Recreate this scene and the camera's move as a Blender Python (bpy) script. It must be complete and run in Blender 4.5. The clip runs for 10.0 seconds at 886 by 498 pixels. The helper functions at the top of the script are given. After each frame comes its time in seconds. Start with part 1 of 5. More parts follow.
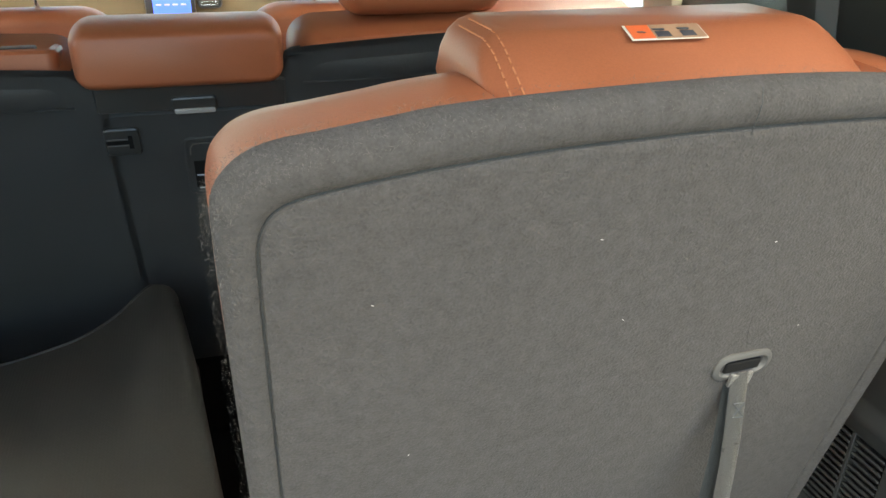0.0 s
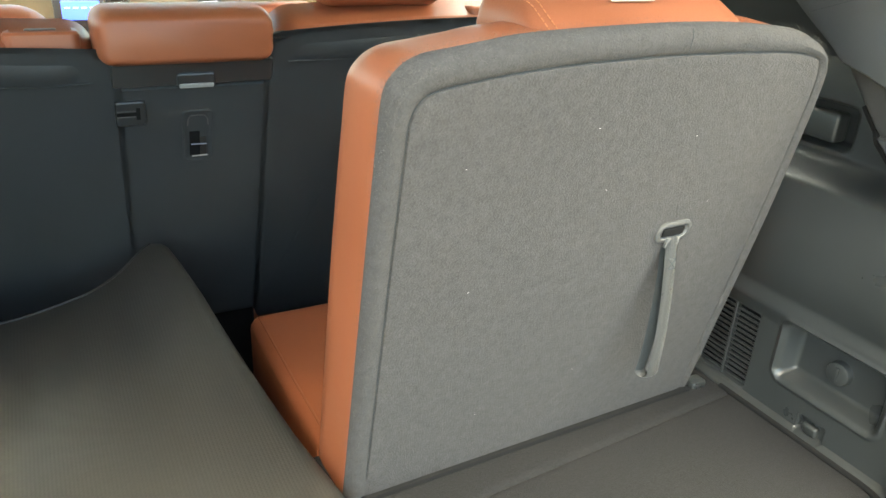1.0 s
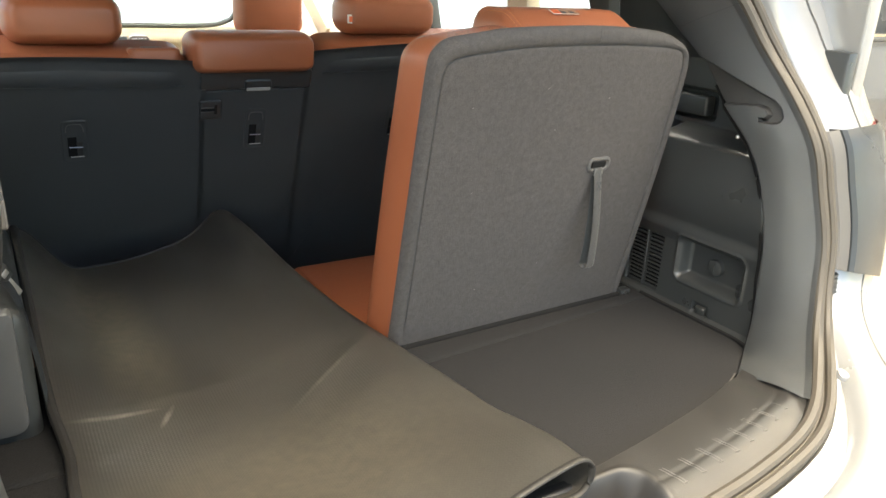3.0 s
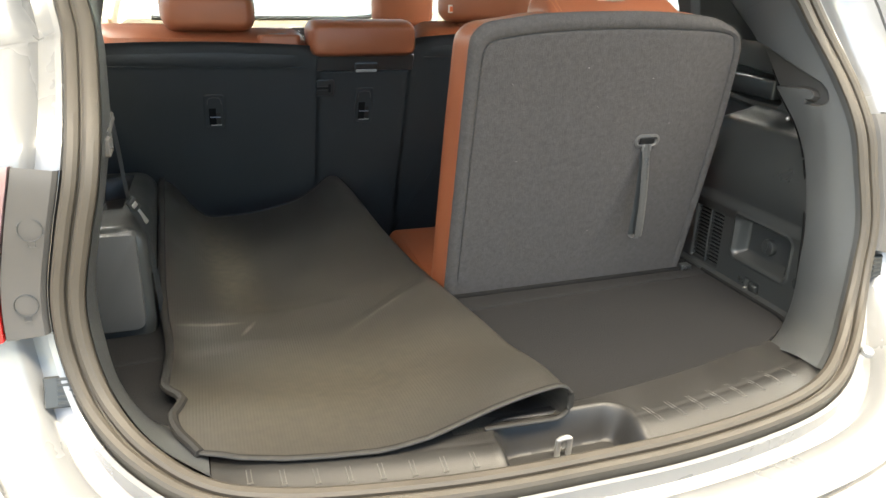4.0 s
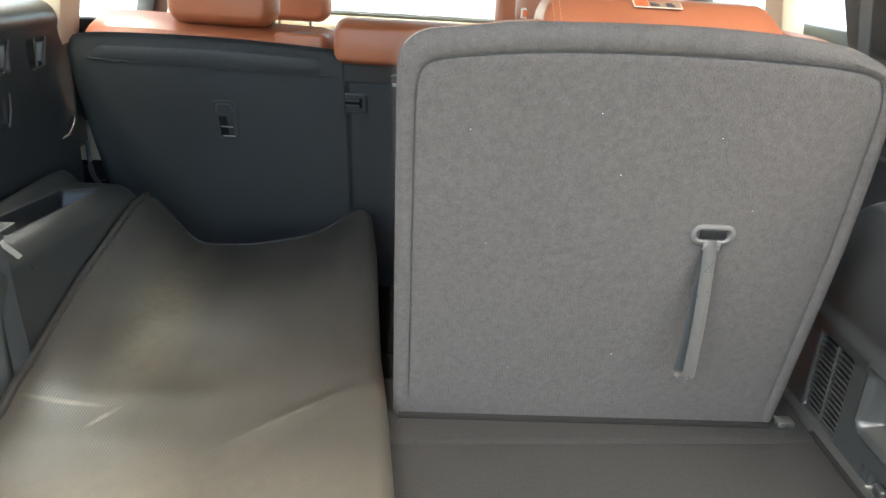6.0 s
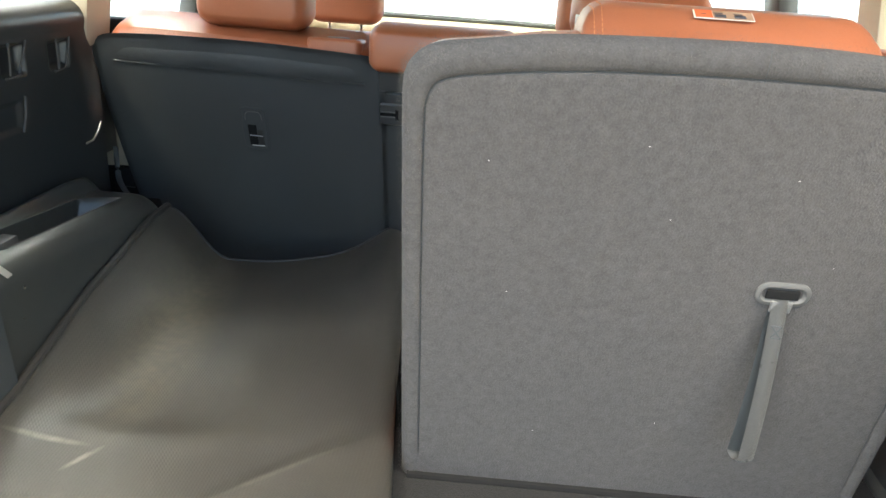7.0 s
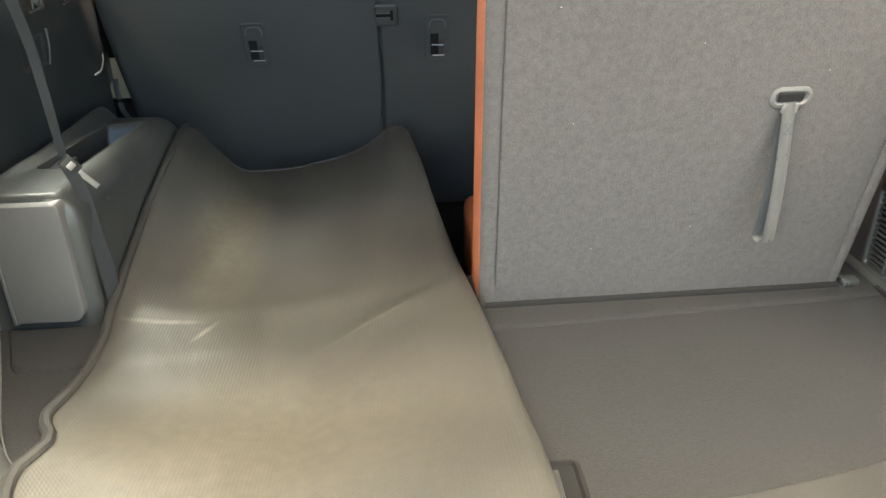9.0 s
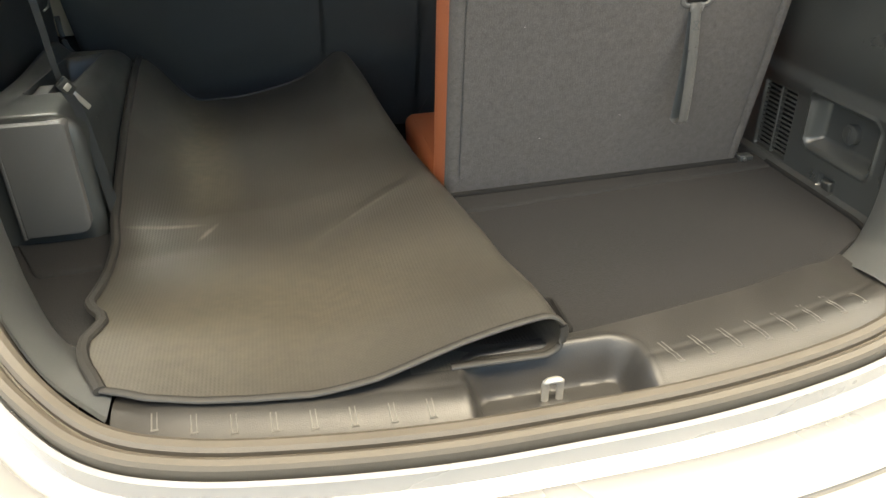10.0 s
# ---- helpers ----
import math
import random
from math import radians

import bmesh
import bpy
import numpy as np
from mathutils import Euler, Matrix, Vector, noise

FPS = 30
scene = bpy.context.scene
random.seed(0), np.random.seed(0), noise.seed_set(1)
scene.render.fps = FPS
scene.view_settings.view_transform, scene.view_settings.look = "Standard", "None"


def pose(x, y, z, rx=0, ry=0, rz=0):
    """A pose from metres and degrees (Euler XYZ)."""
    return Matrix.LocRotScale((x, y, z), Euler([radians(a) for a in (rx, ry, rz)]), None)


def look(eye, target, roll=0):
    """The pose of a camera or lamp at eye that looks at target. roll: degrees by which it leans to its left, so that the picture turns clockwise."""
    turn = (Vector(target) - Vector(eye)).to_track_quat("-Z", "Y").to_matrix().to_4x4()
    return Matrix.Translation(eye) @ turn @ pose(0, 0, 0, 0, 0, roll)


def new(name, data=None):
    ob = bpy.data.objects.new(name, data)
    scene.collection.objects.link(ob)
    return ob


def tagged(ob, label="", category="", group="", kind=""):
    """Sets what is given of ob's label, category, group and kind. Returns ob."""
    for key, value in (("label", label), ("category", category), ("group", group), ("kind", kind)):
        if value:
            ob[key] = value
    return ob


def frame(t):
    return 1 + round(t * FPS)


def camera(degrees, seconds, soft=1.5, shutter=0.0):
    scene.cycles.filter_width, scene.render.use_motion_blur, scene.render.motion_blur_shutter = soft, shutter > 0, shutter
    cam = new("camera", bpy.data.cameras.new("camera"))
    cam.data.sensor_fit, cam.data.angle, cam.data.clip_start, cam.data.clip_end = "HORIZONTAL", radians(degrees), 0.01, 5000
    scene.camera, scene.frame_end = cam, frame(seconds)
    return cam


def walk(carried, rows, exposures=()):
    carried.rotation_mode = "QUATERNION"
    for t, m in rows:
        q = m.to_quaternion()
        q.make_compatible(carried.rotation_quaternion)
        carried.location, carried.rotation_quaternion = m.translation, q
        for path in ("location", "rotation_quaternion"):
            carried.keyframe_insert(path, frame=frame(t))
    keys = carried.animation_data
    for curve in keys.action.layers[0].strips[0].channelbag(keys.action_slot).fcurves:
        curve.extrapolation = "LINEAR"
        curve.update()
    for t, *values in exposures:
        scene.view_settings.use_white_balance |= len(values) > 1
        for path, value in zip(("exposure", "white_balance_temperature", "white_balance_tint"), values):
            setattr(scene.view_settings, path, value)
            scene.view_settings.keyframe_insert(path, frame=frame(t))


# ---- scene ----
cam = camera(61.0, 10.0)
PATH = [
    (0, (-0.003, -0.014, 0.672), (0.532, 1.701, -0.205), 1.1),
    (0.5, (-0.102, -0.116, 0.648), (0.589, 1.549, -0.218), 2.0),
    (1, (-0.254, -0.197, 0.663), (0.618, 1.4, -0.167), 2.9),
    (1.5, (-0.406, -0.232, 0.658), (0.667, 1.273, -0.106), 3.7),
    (2, (-0.5, -0.292, 0.654), (0.648, 1.179, -0.066), 3.5),
    (2.2, (-0.523, -0.341, 0.636), (0.629, 1.136, -0.065), 3.6),
    (3.3, (-0.58, -0.701, 0.641), (0.33, 0.94, -0.051), 2.6),
    (3.5, (-0.572, -0.759, 0.639), (0.276, 0.913, -0.057), 2.6),
    (4, (-0.461, -0.868, 0.647), (0.131, 0.903, -0.069), 1.5),
    (4.5, (-0.301, -0.91, 0.661), (0.085, 0.917, -0.053), 1.3),
    (5, (-0.186, -0.834, 0.648), (0.05, 1.018, -0.069), 1.2),
    (5.5, (-0.071, -0.662, 0.64), (0.073, 1.197, -0.082), 1.9),
    (5.7, (-0.023, -0.579, 0.629), (0.082, 1.282, -0.096), 2.5),
    (6.8, (0.083, -0.336, 0.627), (-0.03, 1.523, -0.104), 4.1),
    (7, (0.084, -0.331, 0.627), (-0.049, 1.526, -0.105), 3.8),
    (7.5, (0.074, -0.337, 0.632), (-0.07, 1.517, -0.105), 3.0),
    (8, (0.053, -0.363, 0.629), (-0.054, 1.485, -0.128), 1.9),
    (8.5, (-0.011, -0.417, 0.598), (-0.022, 1.405, -0.224), 0.7),
    (9, (-0.117, -0.518, 0.578), (-0.017, 1.276, -0.3), -1.0),
    (9.4, (-0.178, -0.604, 0.58), (0.041, 1.142, -0.37), -1.0),
    (9.5, (-0.184, -0.617, 0.573), (0.053, 1.116, -0.396), -1.3),
    (10, (-0.26, -0.691, 0.574), (0.1, 1.005, -0.424), -1.0),
]
EXPOSURES = [
    (0.0, 1.08, 7450, 1), (0.5, 1.44, 7450, -2), (1.0, 1.79, 7400, -3), (1.5, 1.60, 7350, -3), (2.0, 1.46, 7350, -1), (2.6, 1.10, 7400, 4), (3.5, 0.98, 7750, 6), (4.5, 0.88, 6950, 5),
    (5.0, 1.10, 6950, 5), (5.5, 1.62, 7050, 5), (7.0, 1.56, 7050, 4), (8.0, 1.60, 6900, 2), (8.5, 1.80, 6900, 2), (9.0, 1.95, 7600, 3), (9.5, 1.45, 8300, 4), (10.0, 1.02, 7800, 4)]
walk(cam, [(t, look(eye, target, roll)) for t, eye, target, roll in PATH], EXPOSURES)

# ---- light ----
world = bpy.data.worlds.new("sky")
scene.world = world
world.use_nodes = True
wn = world.node_tree.nodes
sky = wn.new("ShaderNodeTexSky")
sky.sky_type, sky.sun_disc = "NISHITA", False
sky.sun_elevation, sky.sun_rotation = radians(48), radians(-120)
wn["Background"].inputs["Strength"].default_value = 0.32
world.node_tree.links.new(sky.outputs[0], wn["Background"].inputs["Color"])

sun = new("sun", bpy.data.lights.new("sun", "SUN"))
sun.data.energy, sun.data.angle, sun.data.color = 0.5, radians(0.5), (1.0, 0.95, 0.88)
sun.matrix_world = look((-6, 4, 9), (0, 0.5, 0))


def added_lamp(x, y, z, sx, sy, watts, colour):
    lamp = new("lamp", bpy.data.lights.new("lamp", "AREA"))
    lamp.data.shape, lamp.data.size, lamp.data.size_y = "RECTANGLE", sx, sy
    lamp.data.energy, lamp.data.color = watts, colour
    lamp.matrix_world = look((x, y, z), (x, y + 0.001, z - 1))


# unseen lamps added to brighten boot and cabin; the last fills the left wall
ADDED_LAMPS = [(-0.9, -1.05, 104), (1.2, -1.05, 112), (-0.9, 2.8, 108), (1.6, 2.8, 108), (5.0, -0.45, 108), (4.6, 1.5, 120)]
CEIL = 2.9
for lx, ly, watts in ADDED_LAMPS:
    added_lamp(lx, ly, CEIL - 0.06, 2.0, 0.9, watts, (1.0, 0.935, 0.845) if ly < 0 else (0.88, 0.95, 1.0))


# ---- materials ----
def material(name, colour, rough=0.6, metal=0.0, grain=300.0, bump=0.1, vary=0.12, coarse=6.0, sheen=0.0, coat=0.0, detail=4.0, depth=0.002, spec=0.5):
    m = bpy.data.materials.new(name)
    m.use_nodes = True
    nt = m.node_tree
    b = nt.nodes["Principled BSDF"]
    co = nt.nodes.new("ShaderNodeTexCoord")
    fine = nt.nodes.new("ShaderNodeTexNoise")
    fine.inputs["Scale"].default_value, fine.inputs["Detail"].default_value = grain, detail
    big = nt.nodes.new("ShaderNodeTexNoise")
    big.inputs["Scale"].default_value, big.inputs["Detail"].default_value = coarse, 5.0
    nt.links.new(co.outputs["Object"], fine.inputs["Vector"])
    nt.links.new(co.outputs["Object"], big.inputs["Vector"])
    add = nt.nodes.new("ShaderNodeMath")
    add.operation = "ADD"
    nt.links.new(fine.outputs["Fac"], add.inputs[0])
    nt.links.new(big.outputs["Fac"], add.inputs[1])
    ramp = nt.nodes.new("ShaderNodeMapRange")
    ramp.inputs["From Min"].default_value, ramp.inputs["From Max"].default_value = 0.6, 1.4
    ramp.inputs["To Min"].default_value, ramp.inputs["To Max"].default_value = 1 - vary, 1 + vary
    nt.links.new(add.outputs[0], ramp.inputs["Value"])
    mul = nt.nodes.new("ShaderNodeVectorMath")
    mul.operation = "SCALE"
    mul.inputs[0].default_value = colour
    nt.links.new(ramp.outputs[0], mul.inputs["Scale"])
    nt.links.new(mul.outputs[0], b.inputs["Base Color"])
    rr = nt.nodes.new("ShaderNodeMapRange")
    rr.inputs["From Min"].default_value, rr.inputs["From Max"].default_value = 0.3, 0.7
    rr.inputs["To Min"].default_value, rr.inputs["To Max"].default_value = max(rough - 0.07, 0.02), min(rough + 0.07, 1.0)
    nt.links.new(big.outputs["Fac"], rr.inputs["Value"])
    nt.links.new(rr.outputs[0], b.inputs["Roughness"])
    b.inputs["Metallic"].default_value = metal
    b.inputs["Specular IOR Level"].default_value = spec
    b.inputs["Sheen Weight"].default_value = sheen
    b.inputs["Sheen Roughness"].default_value = 0.6
    b.inputs["Coat Weight"].default_value = coat
    b.inputs["Coat Roughness"].default_value = 0.04
    if bump:
        bp = nt.nodes.new("ShaderNodeBump")
        bp.inputs["Strength"].default_value, bp.inputs["Distance"].default_value = bump, depth
        nt.links.new(fine.outputs["Fac"], bp.inputs["Height"])
        nt.links.new(bp.outputs[0], b.inputs["Normal"])
    return m


def glowing(name, colour, strength):
    m = bpy.data.materials.new(name)
    m.use_nodes = True
    b = m.node_tree.nodes["Principled BSDF"]
    b.inputs["Base Color"].default_value = (*colour, 1)
    b.inputs["Emission Color"].default_value = (*colour, 1)
    b.inputs["Emission Strength"].default_value = strength
    return m


LEATHER = material("tan_leather", (0.318, 0.100, 0.046), 0.42, grain=700, bump=0.25, vary=0.14, coarse=9, depth=0.0008, spec=0.5)
FELT = material("grey_felt", (0.0640, 0.0606, 0.0604), 0.97, grain=480, bump=1.0, vary=0.30, coarse=110, sheen=0.02, detail=5, depth=0.0016, spec=0.3)
FIBRE = material("felt_fibre", (0.13, 0.122, 0.113), 0.95, grain=200, bump=0.0, vary=0.3, coarse=40)
CARPET = material("charcoal_carpet", (0.0135, 0.0137, 0.0149), 0.95, grain=420, bump=1.0, vary=0.6, coarse=150, sheen=0.0, detail=6, depth=0.0015, spec=0.3)
FABRIC = material("black_seat_back", (0.0310, 0.0355, 0.0385), 0.60, grain=900, bump=0.35, vary=0.2, coarse=8, sheen=0.04)
RUBBER = material("mat_rubber", (0.073, 0.0693, 0.0625), 0.42, grain=300, bump=0.0, vary=0.16, coarse=5, spec=0.75)
# darker than the mat: the shade on the turned-away lip is in this colour
RIM = material("mat_border", (0.017, 0.0163, 0.0155), 0.55, grain=500, bump=0.2, vary=0.12, coarse=8)
BLACK = material("black_plastic", (0.029, 0.0318, 0.0330), 0.34, grain=1100, bump=0.35, vary=0.14, coarse=7, depth=0.0006, spec=0.8)
GREY = material("grey_trim_plastic", (0.116, 0.123, 0.128), 0.38, grain=1200, bump=0.3, vary=0.08, coarse=6, depth=0.0006)
SILL = material("sill_plastic", (0.023, 0.0222, 0.0214), 0.42, grain=700, bump=0.5, vary=0.28, coarse=12, depth=0.0006)
RIBBED = material("sill_rib_plastic", (0.080, 0.077, 0.071), 0.4, grain=900, bump=0.1, vary=0.2, coarse=30)
COVER = material("dark_grey_cover", (0.082, 0.080, 0.079), 0.52, grain=1000, bump=0.2, vary=0.08, coarse=6, depth=0.0005)
SEAL = material("seal_rubber", (0.060, 0.0525, 0.043), 0.55, grain=700, bump=0.2, vary=0.12, coarse=14)
PAINT = material("silver_white_paint", (0.30, 0.305, 0.31), 0.26, metal=0.3, grain=2500, bump=0.0, vary=0.03, coarse=3, coat=1.0)
CHROME = material("bright_metal", (0.75, 0.74, 0.70), 0.22, metal=1.0, grain=300, bump=0.0, vary=0.05)
DARKCHROME = material("satin_metal", (0.35, 0.35, 0.36), 0.3, metal=1.0, grain=300, bump=0.0, vary=0.05)
WEBBING = material("grey_webbing", (0.095, 0.094, 0.093), 0.30, grain=900, bump=0.5, vary=0.12, coarse=20, sheen=0.2)
TONGUE = material("tongue_steel", (0.62, 0.61, 0.58), 0.4, metal=0.8, grain=300, bump=0.0, vary=0.05)
POUCH = material("satin_black", (0.030, 0.0325, 0.0325), 0.40, grain=900, bump=0.1, vary=0.1, coarse=9, spec=0.65)
BELT = material("dark_belt", (0.062, 0.070, 0.076), 0.5, grain=900, bump=0.4, vary=0.12, coarse=20)
STRIP = material("grey_handle_strip", (0.36, 0.36, 0.35), 0.4, grain=400, bump=0.0, vary=0.08)
DASH = material("beige_dash", (0.12, 0.09, 0.048), 0.6, grain=900, bump=0.3, vary=0.1, coarse=5)
BEIGE = material("beige_plastic", (0.50, 0.44, 0.34), 0.5, grain=800, bump=0.2, vary=0.06, coarse=5)
HEADLINER = material("beige_headliner", (0.62, 0.56, 0.46), 0.9, grain=500, bump=0.2, vary=0.05)
# near-black for cabin carpet and slots, also for shade drawn into gaps
CABIN = material("dark_carpet_and_gap_shade", (0.007, 0.007, 0.0075), 0.95, grain=500, bump=0.3, vary=0.15, spec=0.25)
REDLENS = material("red_lens", (0.55, 0.012, 0.012), 0.12, grain=90, bump=0.0, vary=0.1, coat=1.0)
SMOKE = material("smoked_lens", (0.035, 0.04, 0.045), 0.28, grain=90, bump=0.0, vary=0.08, spec=0.3)
ROSELENS = material("rose_lens", (0.36, 0.24, 0.25), 0.2, grain=90, bump=0.0, vary=0.1, coat=0.5)
SCREEN = glowing("display_blue", (0.05, 0.12, 0.8), 1.2)
WHITE = material("white_wall", (0.78, 0.77, 0.74), 0.8, grain=120, bump=0.1, vary=0.03)
TILE = material("tan_floor_tile", (0.47, 0.39, 0.28), 0.22, grain=60, bump=0.05, vary=0.12, coarse=2)
LABEL = material("label_white", (0.70, 0.66, 0.58), 0.5, grain=300, bump=0.0, vary=0.05)
LABELRED = material("label_orange", (0.70, 0.13, 0.04), 0.5, grain=300, bump=0.0, vary=0.05)
SCREENBLUE = material("label_blue", (0.25, 0.45, 0.60), 0.5, grain=300, bump=0.0, vary=0.05)
LABELTAN = material("label_tan", (0.34, 0.20, 0.12), 0.5, grain=300, bump=0.0, vary=0.08)
LABELINK = material("label_ink", (0.05, 0.05, 0.06), 0.5, grain=300, bump=0.0, vary=0.05)
BEZEL = material("grey_bezel_plastic", (0.085, 0.083, 0.082), 0.55, grain=900, bump=0.2, vary=0.08)
YELLOW = material("yellow_panel", (0.80, 0.62, 0.06), 0.5, grain=40, bump=0.05, vary=0.12, coarse=1.5)
DARKPAINT = material("slate_paint", (0.10, 0.11, 0.125), 0.2, metal=0.5, grain=2500, bump=0.0, vary=0.03, coat=1.0)
THREAD = material("thread", (0.50, 0.20, 0.09), 0.7, grain=900, bump=0.3, vary=0.1)
LINT = material("lint", (0.50, 0.49, 0.46), 0.9, grain=300, bump=0.0, vary=0.1)


def glass(name, tint):
    m = bpy.data.materials.new(name)
    m.use_nodes = True
    b = m.node_tree.nodes["Principled BSDF"]
    b.inputs["Base Color"].default_value = (*tint, 1)
    b.inputs["Transmission Weight"].default_value = 1.0
    b.inputs["Roughness"].default_value = 0.0
    b.inputs["IOR"].default_value = 1.05
    return m


GLASS = glass("window_glass", (0.93, 0.96, 0.97))


def ribs(m, pitch, strength):
    """Adds a fine raised dot weave to a material."""
    nt = m.node_tree
    co = nt.nodes.new("ShaderNodeTexCoord")
    sep = nt.nodes.new("ShaderNodeSeparateXYZ")
    nt.links.new(co.outputs["Object"], sep.inputs[0])
    waves = []
    for axis, scale in (("X", 2 * math.pi / pitch), ("Y", 2 * math.pi / (pitch * 1.15))):
        k = nt.nodes.new("ShaderNodeMath")
        k.operation = "MULTIPLY"
        k.inputs[1].default_value = scale
        nt.links.new(sep.outputs[axis], k.inputs[0])
        w = nt.nodes.new("ShaderNodeMath")
        w.operation = "SINE"
        nt.links.new(k.outputs[0], w.inputs[0])
        waves.append(w)
    prod = nt.nodes.new("ShaderNodeMath")
    prod.operation = "MULTIPLY_ADD"
    nt.links.new(waves[0].outputs[0], prod.inputs[0])
    nt.links.new(waves[1].outputs[0], prod.inputs[1])
    nt.links.new(waves[0].outputs[0], prod.inputs[2])
    bp = nt.nodes.new("ShaderNodeBump")
    bp.inputs["Strength"].default_value, bp.inputs["Distance"].default_value = strength, 0.0006
    nt.links.new(prod.outputs[0], bp.inputs["Height"])
    nt.links.new(bp.outputs[0], nt.nodes["Principled BSDF"].inputs["Normal"])


def marks(m, spots):
    """Lays soft oval patches (centre, half sizes, turn, colour, strength) over a material."""
    nt = m.node_tree
    b = nt.nodes["Principled BSDF"]
    co = nt.nodes.new("ShaderNodeTexCoord")
    for (x, y, z), (sx, sy), turn, colour, strength in spots:
        mp = nt.nodes.new("ShaderNodeMapping")
        mp.vector_type = "TEXTURE"
        mp.inputs["Location"].default_value, mp.inputs["Rotation"].default_value, mp.inputs["Scale"].default_value = (x, y, z), (0, 0, radians(turn)), (sx, sy, 0.3)
        gr = nt.nodes.new("ShaderNodeTexGradient")
        gr.gradient_type = "SPHERICAL"
        nz = nt.nodes.new("ShaderNodeTexNoise")
        nz.inputs["Scale"].default_value = 60
        k = nt.nodes.new("ShaderNodeMapRange")
        k.inputs["From Min"].default_value, k.inputs["From Max"].default_value, k.inputs["To Max"].default_value = 0.0, 0.7, strength
        f = nt.nodes.new("ShaderNodeMath")
        f.operation = "MULTIPLY"
        mix = nt.nodes.new("ShaderNodeMix")
        mix.data_type = "RGBA"
        old = b.inputs["Base Color"].links[0].from_socket
        nt.links.new(co.outputs["Object"], mp.inputs["Vector"])
        nt.links.new(mp.outputs[0], gr.inputs["Vector"])
        nt.links.new(co.outputs["Object"], nz.inputs["Vector"])
        nt.links.new(gr.outputs["Fac"], k.inputs["Value"])
        nt.links.new(k.outputs[0], f.inputs[0])
        nt.links.new(nz.outputs["Fac"], f.inputs[1])
        nt.links.new(f.outputs[0], mix.inputs["Factor"])
        nt.links.new(old, mix.inputs["A"])
        mix.inputs["B"].default_value = (*colour, 1)
        nt.links.new(mix.outputs["Result"], b.inputs["Base Color"])


PALE_BROWN = (0.27, 0.235, 0.165)
marks(RUBBER, [((-0.430, 0.76, 0.05), (0.080, 0.38), 5, PALE_BROWN, 0.55), ((-0.47, 0.437, 0.01), (0.07, 0.007), -4, (0.40, 0.37, 0.32), 0.8), ((-0.405, 0.408, 0.01), (0.034, 0.006), 62, (0.45, 0.42, 0.36), 1.0),
               ((-0.16, 0.39, 0.03), (0.11, 0.006), 34, (0.30, 0.28, 0.24), 0.4), ((-0.30, 0.15, 0.03), (0.34, 0.22), 10, PALE_BROWN, 0.35)])
ribs(RUBBER, 0.0046, 0.12)


# ---- mesh helpers ----
def part(name, bm, mat, parent=None, label="", angle=35):
    me = bpy.data.meshes.new(name)
    bmesh.ops.recalc_face_normals(bm, faces=bm.faces)
    bm.to_mesh(me)
    bm.free()
    for p in me.polygons:
        p.use_smooth = True
    me.set_sharp_from_angle(angle=radians(angle))
    for one in (mat if isinstance(mat, (list, tuple)) else [mat]):
        me.materials.append(one)
    ob = new(name, me)
    if parent:
        ob.parent = parent
        ob.matrix_parent_inverse = base_of(parent).inverted()
    if label:
        ob["label"] = label
    return ob


BASES = {}


def base_of(ob):
    return BASES.get(ob.name, Matrix())


def thing(name, at, label, category, group="", kind=""):
    ob = new(name)
    ob.location = at
    ob.empty_display_size = 0.05
    BASES[ob.name] = Matrix.Translation(at)
    return tagged(ob, label, category, group, kind)


def struct(name, bm, mat, label, category, angle=35):
    return tagged(part(name, bm, mat, None, "", angle), label, category, "", "structure")


def smooth(a, b, x):
    t = min(max((x - a) / (b - a), 0.0), 1.0)
    return t * t * (3 - 2 * t)


def table(rows, x):
    """Smooth interpolation in rows of (x, value)."""
    if x <= rows[0][0]:
        return rows[0][1]
    for (x0, v0), (x1, v1) in zip(rows, rows[1:]):
        if x <= x1:
            return v0 + (v1 - v0) * (x - x0) / (x1 - x0)
    return rows[-1][1]


def spline(points, per=8, closed=False):
    """Catmull-Rom through the points."""
    ps = [Vector(p) for p in points]
    n = len(ps)
    out = []
    for i in range(n if closed else n - 1):
        if closed:
            a, b, c, d = ps[i - 1], ps[i], ps[(i + 1) % n], ps[(i + 2) % n]
        else:
            b, c = ps[i], ps[i + 1]
            a = ps[i - 1] if i else b + (b - c)
            d = ps[i + 2] if i + 2 < n else c + (c - b)
        for k in range(per):
            t = k / per
            out.append(0.5 * ((2 * b) + (c - a) * t + (2 * a - 5 * b + 4 * c - d) * t * t + (3 * b - a - 3 * c + d) * t ** 3))
    if not closed:
        out.append(ps[-1].copy())
    return out


def box(x0, x1, y0, y1, z0, z1, bevel=0.0, seg=2, m=None, bm=None):
    own = bmesh.new()
    bmesh.ops.create_cube(own, size=1)
    for v in own.verts:
        v.co = Vector(((x0 + x1) / 2 + v.co.x * (x1 - x0), (y0 + y1) / 2 + v.co.y * (y1 - y0), (z0 + z1) / 2 + v.co.z * (z1 - z0)))
    if bevel:
        bmesh.ops.bevel(own, geom=list(own.edges), offset=bevel, segments=seg, profile=0.5, affect="EDGES", clamp_overlap=True)
    if m:
        own.transform(m)
    return join(bm, own)


def join(bm, own):
    if bm is None:
        return own
    me = bpy.data.meshes.new("tmp")
    own.to_mesh(me)
    own.free()
    bm.from_mesh(me)
    bpy.data.meshes.remove(me)
    return bm


